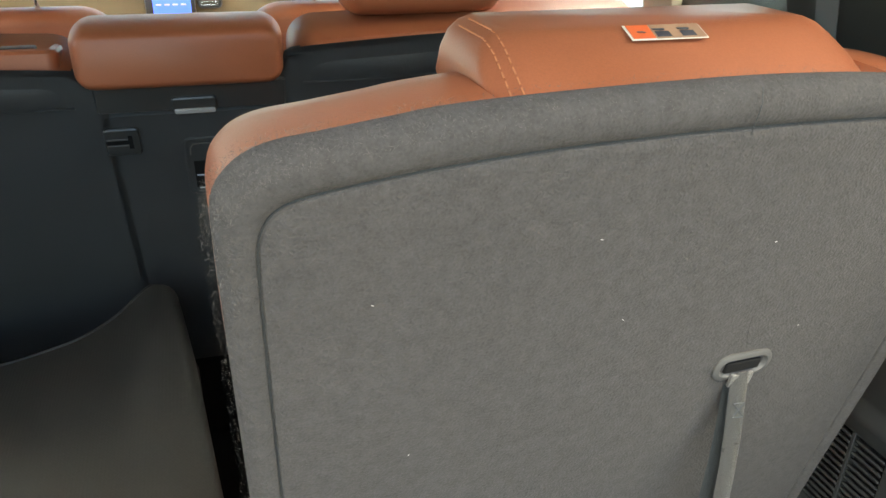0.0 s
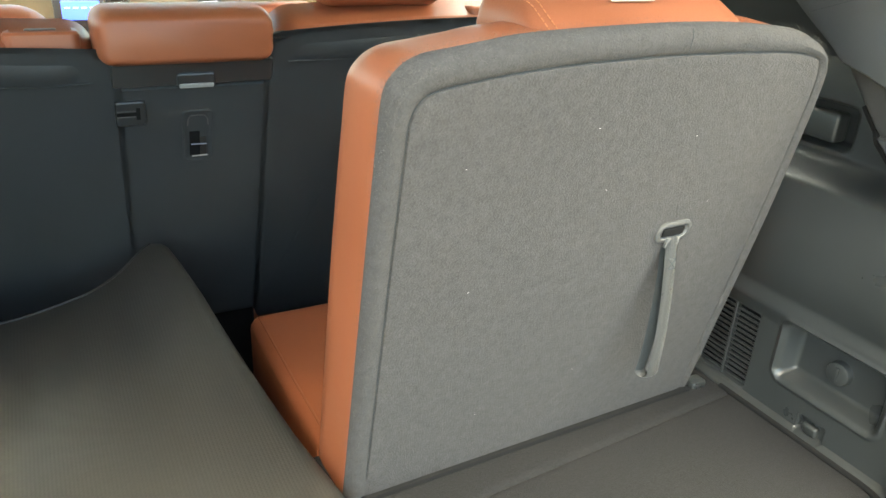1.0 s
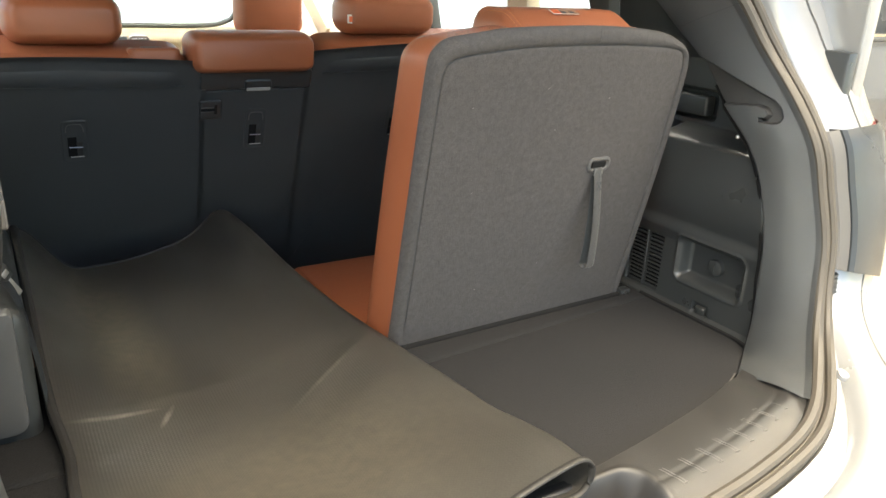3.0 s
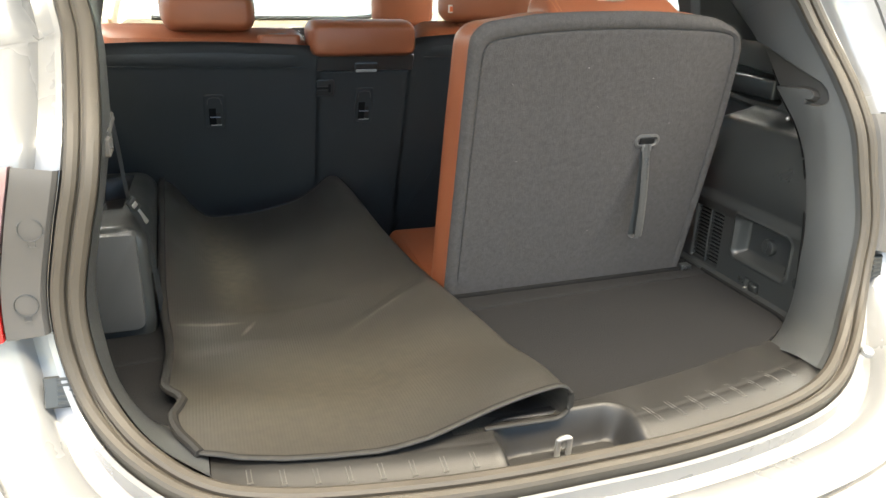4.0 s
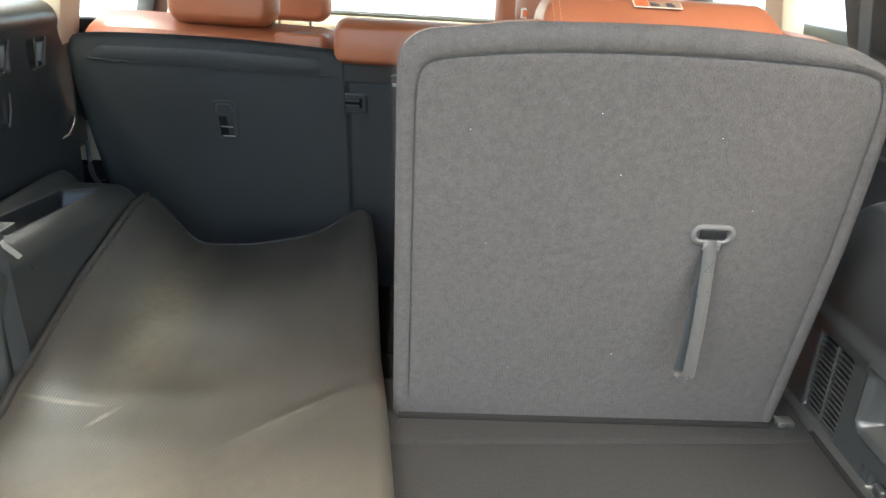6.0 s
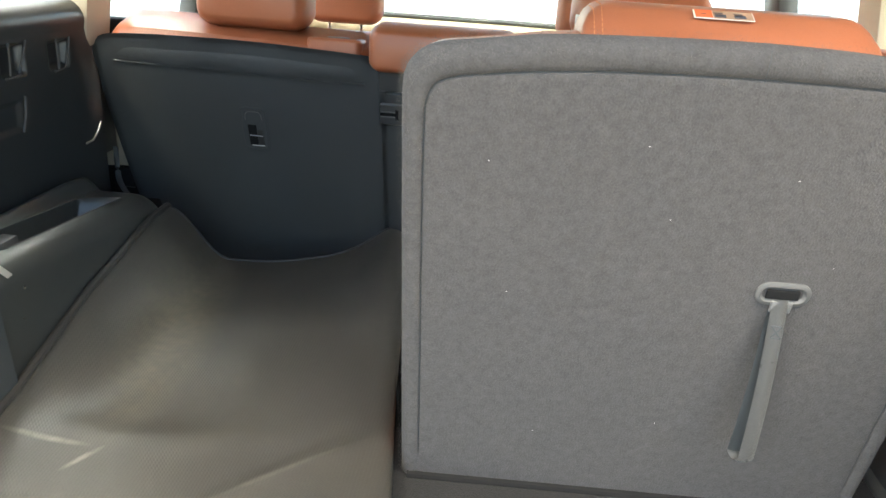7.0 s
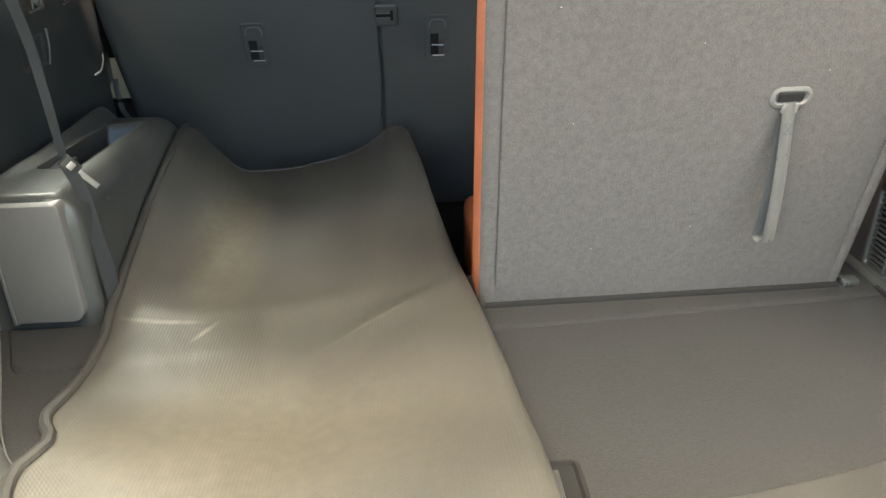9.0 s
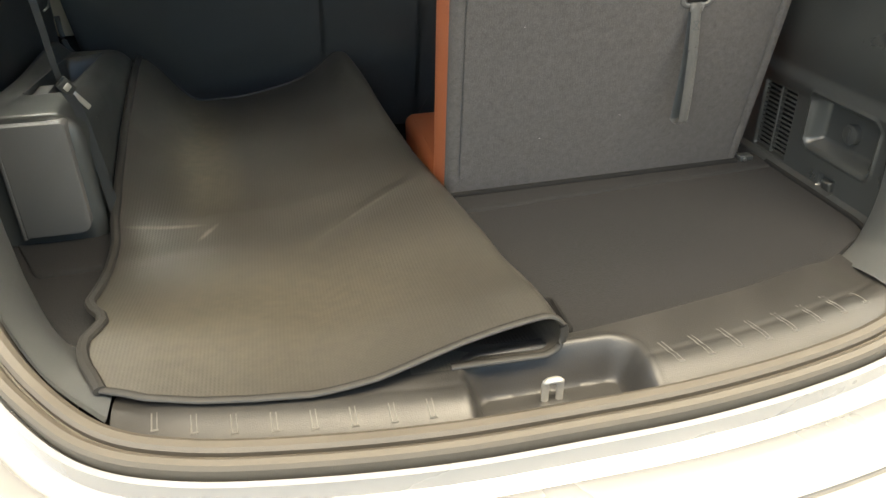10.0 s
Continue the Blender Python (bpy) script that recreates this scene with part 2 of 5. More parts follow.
def loft(rings, closed=True, cap0=False, cap1=False, bm=None):
    own = bm or bmesh.new()
    vs = [[own.verts.new(p) for p in ring] for ring in rings]
    n = len(rings[0])
    for a, b in zip(vs, vs[1:]):
        for i in range(n if closed else n - 1):
            j = (i + 1) % n
            own.faces.new((a[i], a[j], b[j], b[i]))
    if cap0:
        own.faces.new(vs[0][::-1])
    if cap1:
        own.faces.new(vs[-1])
    return own


def tube(path, r, n=8, flat=1.0, bm=None, closed=False, up=None):
    ps = [Vector(p) for p in path]
    rings = []
    for i, p in enumerate(ps):
        if closed:
            t = (ps[(i + 1) % len(ps)] - ps[i - 1]).normalized()
        else:
            t = (ps[min(i + 1, len(ps) - 1)] - ps[max(i - 1, 0)]).normalized()
        ref = Vector(up) if up else (Vector((0, 0, 1)) if abs(t.z) < 0.9 else Vector((0, 1, 0)))
        a = t.cross(ref).normalized()
        b = a.cross(t).normalized()
        rings.append([p + a * r * math.cos(2 * math.pi * k / n) + b * r * flat * math.sin(2 * math.pi * k / n) for k in range(n)])
    if closed:
        rings.append(rings[0])
        own = loft(rings, True, False, False, bm)
        bmesh.ops.remove_doubles(own, verts=own.verts, dist=1e-6)
        return own
    return loft(rings, True, True, True, bm)


def rrect(x0, x1, y0, y1, r, n=8, fine=True):
    """A rounded rectangle, counter-clockwise; r: one radius or four (bl, br, tr, tl)."""
    rs = r if isinstance(r, (list, tuple)) else (r, r, r, r)
    out = []
    for (cx, cy, sx, sy), q, a0 in zip(((x0, y0, 1, 1), (x1, y0, -1, 1), (x1, y1, -1, -1), (x0, y1, 1, -1)), rs, (180, 270, 0, 90)):
        for k in range(n + 1):
            a = radians(a0 + 90 * k / n)
            out.append((cx + sx * q + q * math.cos(a), cy + sy * q + q * math.sin(a)))
    return dense(out) if fine else out


def dense(out, step=0.02):
    res = []
    for i, p in enumerate(out):
        q = out[(i + 1) % len(out)]
        d = math.hypot(q[0] - p[0], q[1] - p[1])
        if d < 1e-6:
            continue
        k = max(1, int(d / step))
        for j in range(k):
            res.append((p[0] + (q[0] - p[0]) * j / k, p[1] + (q[1] - p[1]) * j / k))
    return res


def inset(pts, off):
    n = len(pts)
    out = []
    for i in range(n):
        ax, ay = pts[i - 1]
        bx, by = pts[(i + 1) % n]
        tx, ty = bx - ax, by - ay
        d = math.hypot(tx, ty) or 1
        out.append((pts[i][0] - ty / d * off, pts[i][1] + tx / d * off))
    return out


def shell(outline, profile, m, cap0=False, cap1=True, bm=None, depth=None):
    """Rings of an outline, each inset and raised by the profile's (inset, height) pairs, laid by the matrix m."""
    rings = []
    for off, w in profile:
        ring = inset(outline, off)
        rings.append([m @ Vector((x, y, w + (depth(x, y, off) if depth else 0))) for x, y in ring])
    return loft(rings, True, cap0, cap1, bm)


def basis(origin, u, v):
    u, v = Vector(u).normalized(), Vector(v).normalized()
    w = u.cross(v).normalized()
    v = w.cross(u)
    m = Matrix((u, v, w)).transposed().to_4x4()
    m.translation = origin
    return m


def pillow(x0, x1, z0, z1, y0, y1, r, puff, m=Matrix(), bm=None):
    """A stuffed block: rounded outline in x and z, rounded over in depth y."""
    out = rrect(x0, x1, z0, z1, r)
    fr = basis((0, 0, 0), (1, 0, 0), (0, 0, 1))
    d = y1 - y0
    prof = [(puff * (1 - math.sin(a)), -y0 - (d / 2) + math.cos(a) * d / 2) for a in [math.pi * k / 12 for k in range(13)]]
    prof = [(o * 0.85, w) for o, w in prof]
    return shell(out, prof, m @ fr, True, True, bm)


def cyl(c, axis, r, h, bevel=0.0, n=20, bm=None):
    fr = Vector(axis).to_track_quat("Z", "Y").to_matrix().to_4x4()
    fr.translation = c
    out = [(r * math.cos(2 * math.pi * k / n), r * math.sin(2 * math.pi * k / n)) for k in range(n)]
    prof = [(0, 0), (0, h - bevel)] + ([(bevel * 0.3, h - bevel * 0.3), (bevel, h)] if bevel else [])
    return shell(out, prof, fr, True, True, bm)


def rdist(px, py, x0, x1, y0, y1, r):
    qx = abs(px - (x0 + x1) / 2) - (x1 - x0) / 2 + r
    qy = abs(py - (y0 + y1) / 2) - (y1 - y0) / 2 + r
    return math.hypot(max(qx, 0), max(qy, 0)) + min(max(qx, qy), 0) - r


def dent(d, depth, soft):
    """Depth of a pressed recess at a signed distance d from its rim."""
    return depth * (1 - smooth(-soft, 0.0, d))


# ---- the hall ----
GROUND = -0.74
bm = bmesh.new()
bmesh.ops.create_grid(bm, x_segments=40, y_segments=40, size=400)
bm.transform(Matrix.Translation((0, 0, GROUND)))
struct("ground", bm, TILE, "glossy tan tiled showroom floor", "floor")
# unseen ceiling; its left edge sets how much sky and sun reach the car
struct("ceiling", box(-2.55, 11.0, -1.6, 7.0, CEIL, CEIL + 0.2), WHITE, "unseen white ceiling added to hold back sky and sun", "ceiling")
struct("wall_right", box(11.0, 11.2, -3.2, 7.0, GROUND, CEIL), WHITE, "plain white showroom side wall", "wall")
struct("wall_front_right", box(7.4, 11.0, 6.8, 7.0, GROUND, CEIL), YELLOW, "bright yellow showroom display wall", "wall")
# glowing panels drawn where the added lamps hang, all out of view
ADDED_GLOW = glowing("added_lamp_glow", (1.0, 0.86, 0.68), 6.0)
for lx, ly, watts in ADDED_LAMPS:
    fixture = thing("added_ceiling_light", (lx, ly, CEIL), "unseen flat ceiling light panel, added to light the boot and cabin", "ceiling light", "ceiling lights")
    part("diffuser", box(lx - 1.0, lx + 1.0, ly - 0.45, ly + 0.45, CEIL - 0.03, CEIL - 0.02), ADDED_GLOW, fixture)
    fr = box(lx - 1.03, lx + 1.03, ly - 0.48, ly + 0.48, CEIL - 0.018, CEIL, 0.004)
    part("housing", fr, WHITE, fixture)


# ---- the tailgate opening ----
HALF = [(0, -0.115, 0.02), (0.14, -0.111, 0.02), (0.28, -0.094, 0.02), (0.40, -0.068, 0.022), (0.485, -0.032, 0.028),
        (0.55, 0.012, 0.05), (0.60, 0.055, 0.095), (0.632, 0.085, 0.16), (0.648, 0.105, 0.23), (0.645, 0.128, 0.31),
        (0.638, 0.152, 0.39), (0.632, 0.20, 0.46), (0.615, 0.27, 0.545), (0.575, 0.315, 0.63), (0.47, 0.37, 0.75), (0.25, 0.40, 0.80)]
OTHER = [(0, -0.115, 0.02), (-0.14, -0.114, 0.02), (-0.28, -0.100, 0.02), (-0.40, -0.078, 0.022), (-0.485, -0.043, 0.028),
         (-0.553, 0.018, 0.05), (-0.598, 0.070, 0.095), (-0.620, 0.100, 0.16), (-0.622, 0.108, 0.23), (-0.605, 0.100, 0.31),
         (-0.585, 0.100, 0.39), (-0.578, 0.142, 0.46), (-0.580, 0.232, 0.545), (-0.586, 0.325, 0.63), (-0.49, 0.38, 0.75), (-0.25, 0.40, 0.80)]
RING = [*HALF, (0, 0.41, 0.81), *OTHER[:0:-1]]
EDGE = spline(RING, 14, True)
MIDDLE = Vector((0, 0.15, 0.4))


def facing(p):
    """The outward-rearward normal of the body round the opening."""
    side = smooth(0.0, 0.16, p.z - 0.02)
    top = smooth(0.55, 0.8, p.z)
    low = Vector((0, -0.30, 0.95))
    mid = Vector((0.06 if p.x > 0 else -0.06, -0.99, 0.1))
    high = Vector((0, -0.85, 0.52))
    return (low.lerp(mid, side).lerp(high, top)).normalized()


def ring_frames():
    res = []
    n = len(EDGE)
    for i, p in enumerate(EDGE):
        t = (EDGE[(i + 1) % n] - EDGE[i - 1]).normalized()
        f = facing(p)
        o = t.cross(f).normalized()
        if o.dot(p - MIDDLE) < 0:
            o = -o
        res.append((p, o, f))
    return res


FRAMES = ring_frames()


def off_edge(i, d, b):
    p, o, f = FRAMES[i % len(FRAMES)]
    b = max(b, -0.20 - 0.55 * (1 - smooth(0.44, 0.50, p.z)))
    q = p + o * d + f * max(b, -0.08)
    if b < -0.08:
        q += (-f).lerp(Vector((0, 1, 0)), smooth(0.0, 0.16, p.z - 0.02)) * (-0.08 - b)
    q.z = max(q.z, -0.62)
    return q


car = thing("car", (0, 1.6, GROUND), "silver-white family car with its tailgate raised", "car")
BODY = [(0.0, -0.012), (0.036, -0.014), (0.040, -0.004), (0.047, -0.003), (0.051, -0.030), (0.074, -0.034), (0.080, -0.008), (0.10, 0.004),
        (0.14, 0.006), (0.150, 0.006), (0.1515, -0.010), (0.1555, -0.010), (0.157, 0.006), (0.19, 0.004), (0.24, -0.010), (0.285, -0.05), (0.31, -0.11), (0.318, -0.17), (0.32, -0.30), (0.32, -0.75)]
rings = [[off_edge(i, d, b) for i in range(len(EDGE))] for d, b in BODY]
rear = loft(rings, True)
for v in rear.verts:
    v.co.z = min(v.co.z, 0.98)
part("body", rear, PAINT, car, "silver-white metallic paint", 50)
# double-lipped weather seal round the opening
seal = loft([[off_edge(i, d, b) for i in range(len(EDGE))] for d, b in
             ((-0.004, -0.006), (-0.003, 0.004), (0.002, 0.009), (0.010, 0.010), (0.0145, 0.007), (0.016, 0.001), (0.018, 0.001), (0.0195, 0.008),
              (0.024, 0.012), (0.031, 0.012), (0.035, 0.008), (0.0362, -0.002), (0.0365, -0.012))], True)
part("weather_seal", seal, SEAL, car, "dark rubber door seal")


def span(lo, hi, sign):
    return [i for i in range(len(EDGE)) if lo <= EDGE[i].z <= hi and EDGE[i].x * sign > 0.3]


def patch(idx, prof):
    return loft([[off_edge(i, d, b) for i in idx] for d, b in prof], False)


for sign in (1, -1):
    idx = span(0.185, 0.412 if sign > 0 else 0.399, sign)
    wide = 0.078 if sign > 0 else 0.090
    lamp = part("tail_light", patch(idx, [(0.040, -0.02), (0.041, 0.002), (0.046, 0.008), (wide - 0.01, 0.010), (wide, 0.010), (wide + 0.001, -0.01)]), COVER, car, "dark grey tail light housing")
    part("lens", patch(idx, [(wide + 0.002, -0.01), (wide + 0.003, 0.012), (wide + 0.010, 0.018), (0.19, 0.017), (0.235, 0.000)]), SMOKE if sign > 0 else ROSELENS, lamp, "smoked clear lens" if sign > 0 else "pale rose lens")
    part("gap_seal", patch(idx, [(0.0372, -0.010), (0.0376, -0.003), (0.0398, -0.003), (0.0399, -0.012)]), CABIN, lamp, "black foam gap seal")
    part("red_lens", patch(idx, [(0.2352, 0.0), (0.270, -0.025), (0.300, -0.070), (0.322, -0.14), (0.328, -0.29)]), REDLENS, lamp, "red tail light lens")
    if sign < 0:
        part("red_lens", patch(span(0.186, 0.245, sign), [(wide + 0.002, -0.01), (wide + 0.0025, 0.0135), (wide + 0.010, 0.0195), (0.19, 0.0185), (0.234, 0.002)]), REDLENS, lamp, "red tail light lens")
    for z in ((0.318, 0.226) if sign < 0 else ()):
        j = min(idx, key=lambda i: abs(EDGE[i].z - z))
        c = off_edge(j, 0.062, 0.0088)
        fr = Matrix.Translation(c) @ FRAMES[j][2].to_track_quat("Z", "Y").to_matrix().to_4x4()
        part("bolt_cover", tube([fr @ Vector((0.014 * math.cos(a), 0.014 * math.sin(a), 0.0016)) for a in np.linspace(0, 2 * math.pi, 28, endpoint=False)], 0.0007, 6, closed=True), BLACK, lamp)
        part("tab", tube([fr @ Vector(q) for q in ((-0.004, -0.0135, 0.0016), (-0.004, -0.021, 0.0016), (0.004, -0.021, 0.0016), (0.004, -0.0135, 0.0016))], 0.0007, 6), BLACK, lamp)
    jv = min(span(0.05, 0.3, sign), key=lambda i: abs(EDGE[i].z - (0.165 if sign > 0 else 0.125)))
    c, q = off_edge(jv, 0.060 if sign > 0 else 0.052, -0.008), FRAMES[jv][2].to_track_quat("Z", "Y").to_matrix().to_4x4()
    grille = part("drain_vent", box(-0.021, 0.021, -0.021, 0.021, -0.006, 0.002, 0.002, 1, Matrix.Translation(c) @ q), BLACK, car, "small black ribbed vent")
    for k in range(5):
        part("rib", box(-0.004, 0.018, -0.017 + k * 0.008, -0.013 + k * 0.008, 0.002, 0.0045, 0.0008, 1, Matrix.Translation(c) @ q), BLACK, grille)
    jb = min(span(0.02, 0.3, sign), key=lambda i: abs(EDGE[i].z - 0.055))
    if sign > 0:
        part("bump_stop", cyl(off_edge(jb, 0.050, -0.004), FRAMES[jb][2], 0.011, 0.010, 0.004), PAINT, car, "white rubber stop")
    jr = min(span(0.0, 0.3, sign), key=lambda i: abs(EDGE[i].z - 0.05))
    part("reflector", box(-0.10, 0.10, -0.018, 0.018, -0.004, 0.006, 0.004, 2, pose(sign * 0.80, -0.02, -0.36, 75, 0, sign * 38)), REDLENS, car, "red bumper reflector")

# raised tailgate above the opening
gate = part("tailgate", box(-0.62, 0.62, -0.92, 0.02, -0.03, 0.03, 0.025, 3, pose(0, 0.40, 0.93, -38, 0, 0)), PAINT, car, "silver-white raised tailgate")
part("rear_window", box(-0.52, 0.52, -0.44, -0.06, 0.0305, 0.036, 0.002, 1, pose(0, 0.40, 0.93, -38, 0, 0)), SMOKE, gate, "dark tinted rear glass")
part("wiper", box(-0.01, 0.42, -0.40, -0.385, 0.038, 0.048, 0.003, 1, pose(0, 0.40, 0.93, -38, 0, 0)), BLACK, gate)
part("inner_trim", box(-0.56, 0.56, -0.88, -0.03, -0.045, -0.032, 0.006, 2, pose(0, 0.40, 0.93, -38, 0, 0)), BLACK, gate, "black plastic inner trim")

# cabin shell
roof = bmesh.new()
loft([[Vector((x, y, 0.86 + 0.08 * (1 - (x / 0.75) ** 2) * smooth(0.3, 0.9, y) - 0.10 * smooth(2.0, 2.9, y))) for x in np.linspace(-0.72, 0.72, 13)] for y in np.linspace(0.52, 2.35, 10)], False, bm=roof)
bmesh.ops.solidify(roof, geom=roof.faces, thickness=-0.03)
part("roof", roof, PAINT, car)
liner = bmesh.new()
loft([[Vector((x, y, 0.80 + 0.05 * (1 - (x / 0.72) ** 2))) for x in np.linspace(-0.66, 0.66, 13)] for y in np.linspace(0.44, 2.35, 10)], False, bm=liner)
bmesh.ops.solidify(liner, geom=liner.faces, thickness=0.02)
struct("headliner", liner, HEADLINER, "pale beige fabric car headliner", "ceiling")
for sign in (1, -1):
    out = box(*sorted((sign * 0.80, sign * 0.93)), 0.55, 3.4, -0.55, 0.40, 0.03)
    part("side_panel", out, PAINT, car)
    # unseen boxes added to keep lamp light off the side lining
    part("rear_light_block", box(*sorted((sign * 0.800, sign * 0.835)), 0.20, 0.62, 0.36, 0.90, 0.01), PAINT, car)
    part("roof_light_block", box(*sorted((sign * 0.50, sign * 0.835)), 0.34, 0.62, 0.885, 0.945, 0.012), PAINT, car)
    part("door_trim", box(*sorted((sign * 0.765, sign * 0.80)), 1.22, 3.0, -0.30, 0.415, 0.015), BEIGE, car, "beige door trim")
    for y0, y1, tilt in ((1.10, 1.20, 8), (1.62, 1.74, 0), (2.55, 2.64, -38)):
        m = Matrix.Translation((sign * 0.765, (y0 + y1) / 2, 0.40)) @ Matrix.Rotation(radians(tilt), 4, "X") @ Matrix.Rotation(radians(-sign * 12), 4, "Y")
        part("pillar", box(-0.025, 0.025, -(y1 - y0) / 2, (y1 - y0) / 2, -0.04, 0.50, 0.012, 2, m), BLACK if 1.5 < y0 < 2 else BEIGE, car)
    pane = box(-0.003, 0.003, -0.95, 0.95, 0, 0.44, 0, 1, Matrix.Translation((sign * 0.79, 1.70, 0.40)) @ Matrix.Rotation(radians(-sign * 12), 4, "Y"))
    w = part("side_window", pane, GLASS, car, "clear side glass")
    w.visible_shadow = False
part("pillar_foot", box(-0.80, -0.66, 1.222, 1.245, 0.143, 0.235, 0.004, 2), BEIGE, car, "pale beige foot of the door pillar")
# dark box added to close the view below the pillar foot
part("low_dark_filler", box(-0.80, -0.66, 1.20, 1.30, -0.05, 0.1425, 0.004, 2), CABIN, car)
part("sill_strip", box(-0.748, -0.714, 1.1955, 1.1995, 0.102, 0.1048, 0.0008, 1), CHROME, car, "thin bright metal strip")
part("seat_side_flap", tube(spline([(-0.737, 1.17, 0.20), (-0.737, 1.17, 0.168), (-0.724, 1.15, 0.131), (-0.685, 1.11, 0.115), (-0.639, 1.07, 0.114), (-0.616, 1.04, 0.107)], 6), 0.006, 8, 0.4), FABRIC, car)
screen = box(-0.66, 0.66, -0.003, 0.003, 0, 0.95, 0, 1, Matrix.Translation((0, 3.12, 0.37)) @ Matrix.Rotation(radians(58), 4, "X"))
w = part("windscreen", screen, GLASS, car, "clear windscreen glass")
w.visible_shadow = False
part("windscreen_border", tube(spline([(-0.62, 3.02, 0.366), (0.0, 3.02, 0.366), (0.32, 3.0, 0.368), (0.43, 2.98, 0.385), (0.475, 2.95, 0.43), (0.48, 2.86, 0.55)], 6), 0.011, 8), BLACK, car)
part("bonnet", box(-0.85, 0.85, 3.15, 4.2, -0.45, 0.30, 0.06, 3), PAINT, car)
struct("cabin_floor", box(-0.80, 0.80, 0.46, 3.1, -0.42, -0.38, 0.0), CABIN, "dark carpeted cabin floor", "floor")
for sx in (-0.82, 0.82):
    for wy in (0.75, 3.45):
        wheel = part("wheel", cyl((sx - 0.11 * (1 if sx > 0 else -1), wy, GROUND + 0.36), (1 if sx > 0 else -1, 0, 0), 0.36, 0.22, 0.03, 36), SEAL, car, "black tyre")
        part("rim", cyl((sx + (0.112 if sx > 0 else -0.112), wy, GROUND + 0.36), (1 if sx > 0 else -1, 0, 0), 0.24, 0.006, 0.003, 36), DARKCHROME, wheel)


# ---- boot floor and sill ----
FLOOR_EDGE = [(-0.72, 0.47), (-0.655, 0.33), (-0.597, 0.205), (-0.546, 0.143), (-0.45, 0.095), (-0.3, 0.055), (-0.12, 0.022), (0, 0.008),
              (0.12, 0.020), (0.3, 0.052), (0.42, 0.085), (0.502, 0.120), (0.56, 0.155), (0.602, 0.19), (0.64, 0.40)]
EDGE_LINE = spline([(x, y, 0) for x, y in FLOOR_EDGE], 6)


def floor_front(x):
    return table([(p.x, p.y) for p in EDGE_LINE], x)


def crease(x):
    """The fold line across the floor board."""
    return max(0.392 + 0.078 * x, floor_front(x) + 0.03)


xs = np.linspace(-0.715, 0.63, 110)
rows = [[Vector((x, floor_front(x) - 0.001, -0.03)) for x in xs]]
for d, z in ((0.0, -0.005), (0.002, -0.001), (0.005, 0.0)):
    rows.append([Vector((x, floor_front(x) + d, z)) for x in xs])
for t in (0.1, 0.3, 0.5, 0.7, 0.85, 1.0):
    rows.append([Vector((x, floor_front(x) + 0.005 + (crease(x) - 0.012 - floor_front(x)) * t, 0.0)) for x in xs])
for d, z in ((-0.002, -0.0006), (0.0, -0.0022), (0.002, -0.0008), (0.006, 0.0012), (0.014, 0.0016), (0.03, 0.0)):
    rows.append([Vector((x, crease(x) + d, z)) for x in xs])
rows.append([Vector((x, 0.56, 0.0)) for x in xs])
rows.append([Vector((x, 0.565, -0.03)) for x in xs])
rows.append([Vector((x, floor_front(x), -0.031)) for x in xs])
bm = loft(rows, False)
floor = struct("floor", bm, CARPET, "dark charcoal carpeted boot floor board", "floor")

part("edge_strip", tube([(x, floor_front(x) + 0.001, -0.001) for x in np.linspace(-0.70, 0.50, 120)], 0.0014, 6), BEZEL, floor, "pale worn carpet edge")
BOTTOM = spline(OTHER[5:0:-1] + HALF[:6], 8)


def sill_edge(x):
    return table([(p.x, p.y) for p in BOTTOM], x), table([(p.x, p.z) for p in BOTTOM], x)


def sill_point(x, t):
    y0, (y1, z1) = floor_front(x) - 0.002, sill_edge(x)
    y = y0 + (y1 - y0) * t
    z = -0.012 + 0.040 * smooth(0.0, 0.06, t) + (z1 - 0.028) * smooth(0.58, 1, t) - 0.009 * smooth(0.70, 1.0, t) - 0.0012 * math.exp(-((t - 0.60) / 0.03) ** 2)
    z -= 0.013 * smooth(0.40, 0.485, abs(x)) * (1 - smooth(0.3, 0.95, t))
    cup = 1 - smooth(-0.026, 0.0, rdist(x, y, -0.106, 0.113, -0.30, -0.016, 0.036))
    return Vector((x, y, z - 0.050 * cup + 0.0015 * math.exp(-((rdist(x, y, -0.106, 0.113, -0.30, -0.016, 0.036) - 0.003) / 0.004) ** 2)))


bm = bmesh.new()
xs = [*np.linspace(-0.484, -0.13, 60), *np.linspace(-0.128, 0.128, 90), *np.linspace(0.13, 0.497, 60)]
loft([[sill_point(x, t) for x in xs] for t in [*np.linspace(0, 0.08, 8), *np.linspace(0.1, 1, 44)]], False, bm=bm)
sill = struct("sill_trim", bm, SILL, "scuffed dark grey plastic loading sill", "sill")


def sill_z(x, y):
    y0, y1 = floor_front(x) - 0.002, sill_edge(x)[0]
    return sill_point(x, min(max((y - y0) / (y1 - y0), 0), 1)).z


for x in [-0.437 + 0.0415 * k for k in range(8)] + [0.150 + 0.041 * k for k in range(8)]:
    yc = sill_edge(x)[0]
    lean, hi, lo = (0.011, 0.068, 0.034) if x > 0 else (0.001, 0.040, 0.019)
    bm = bmesh.new()
    for dx in (-0.0028, 0.0028):
        tube([(x + dx - lean * (1 - s), yc + hi + (lo - hi) * s, sill_z(x, yc + hi + (lo - hi) * s) - 0.0003) for s in (0, 0.25, 0.5, 0.75, 1)], 0.0009, 6, bm=bm)
    tube([(x - 0.004, yc + lo, sill_z(x, yc + lo)), (x + 0.004, yc + lo, sill_z(x, yc + lo))], 0.0014, 6, bm=bm)
    part("rib", bm, RIBBED, sill)
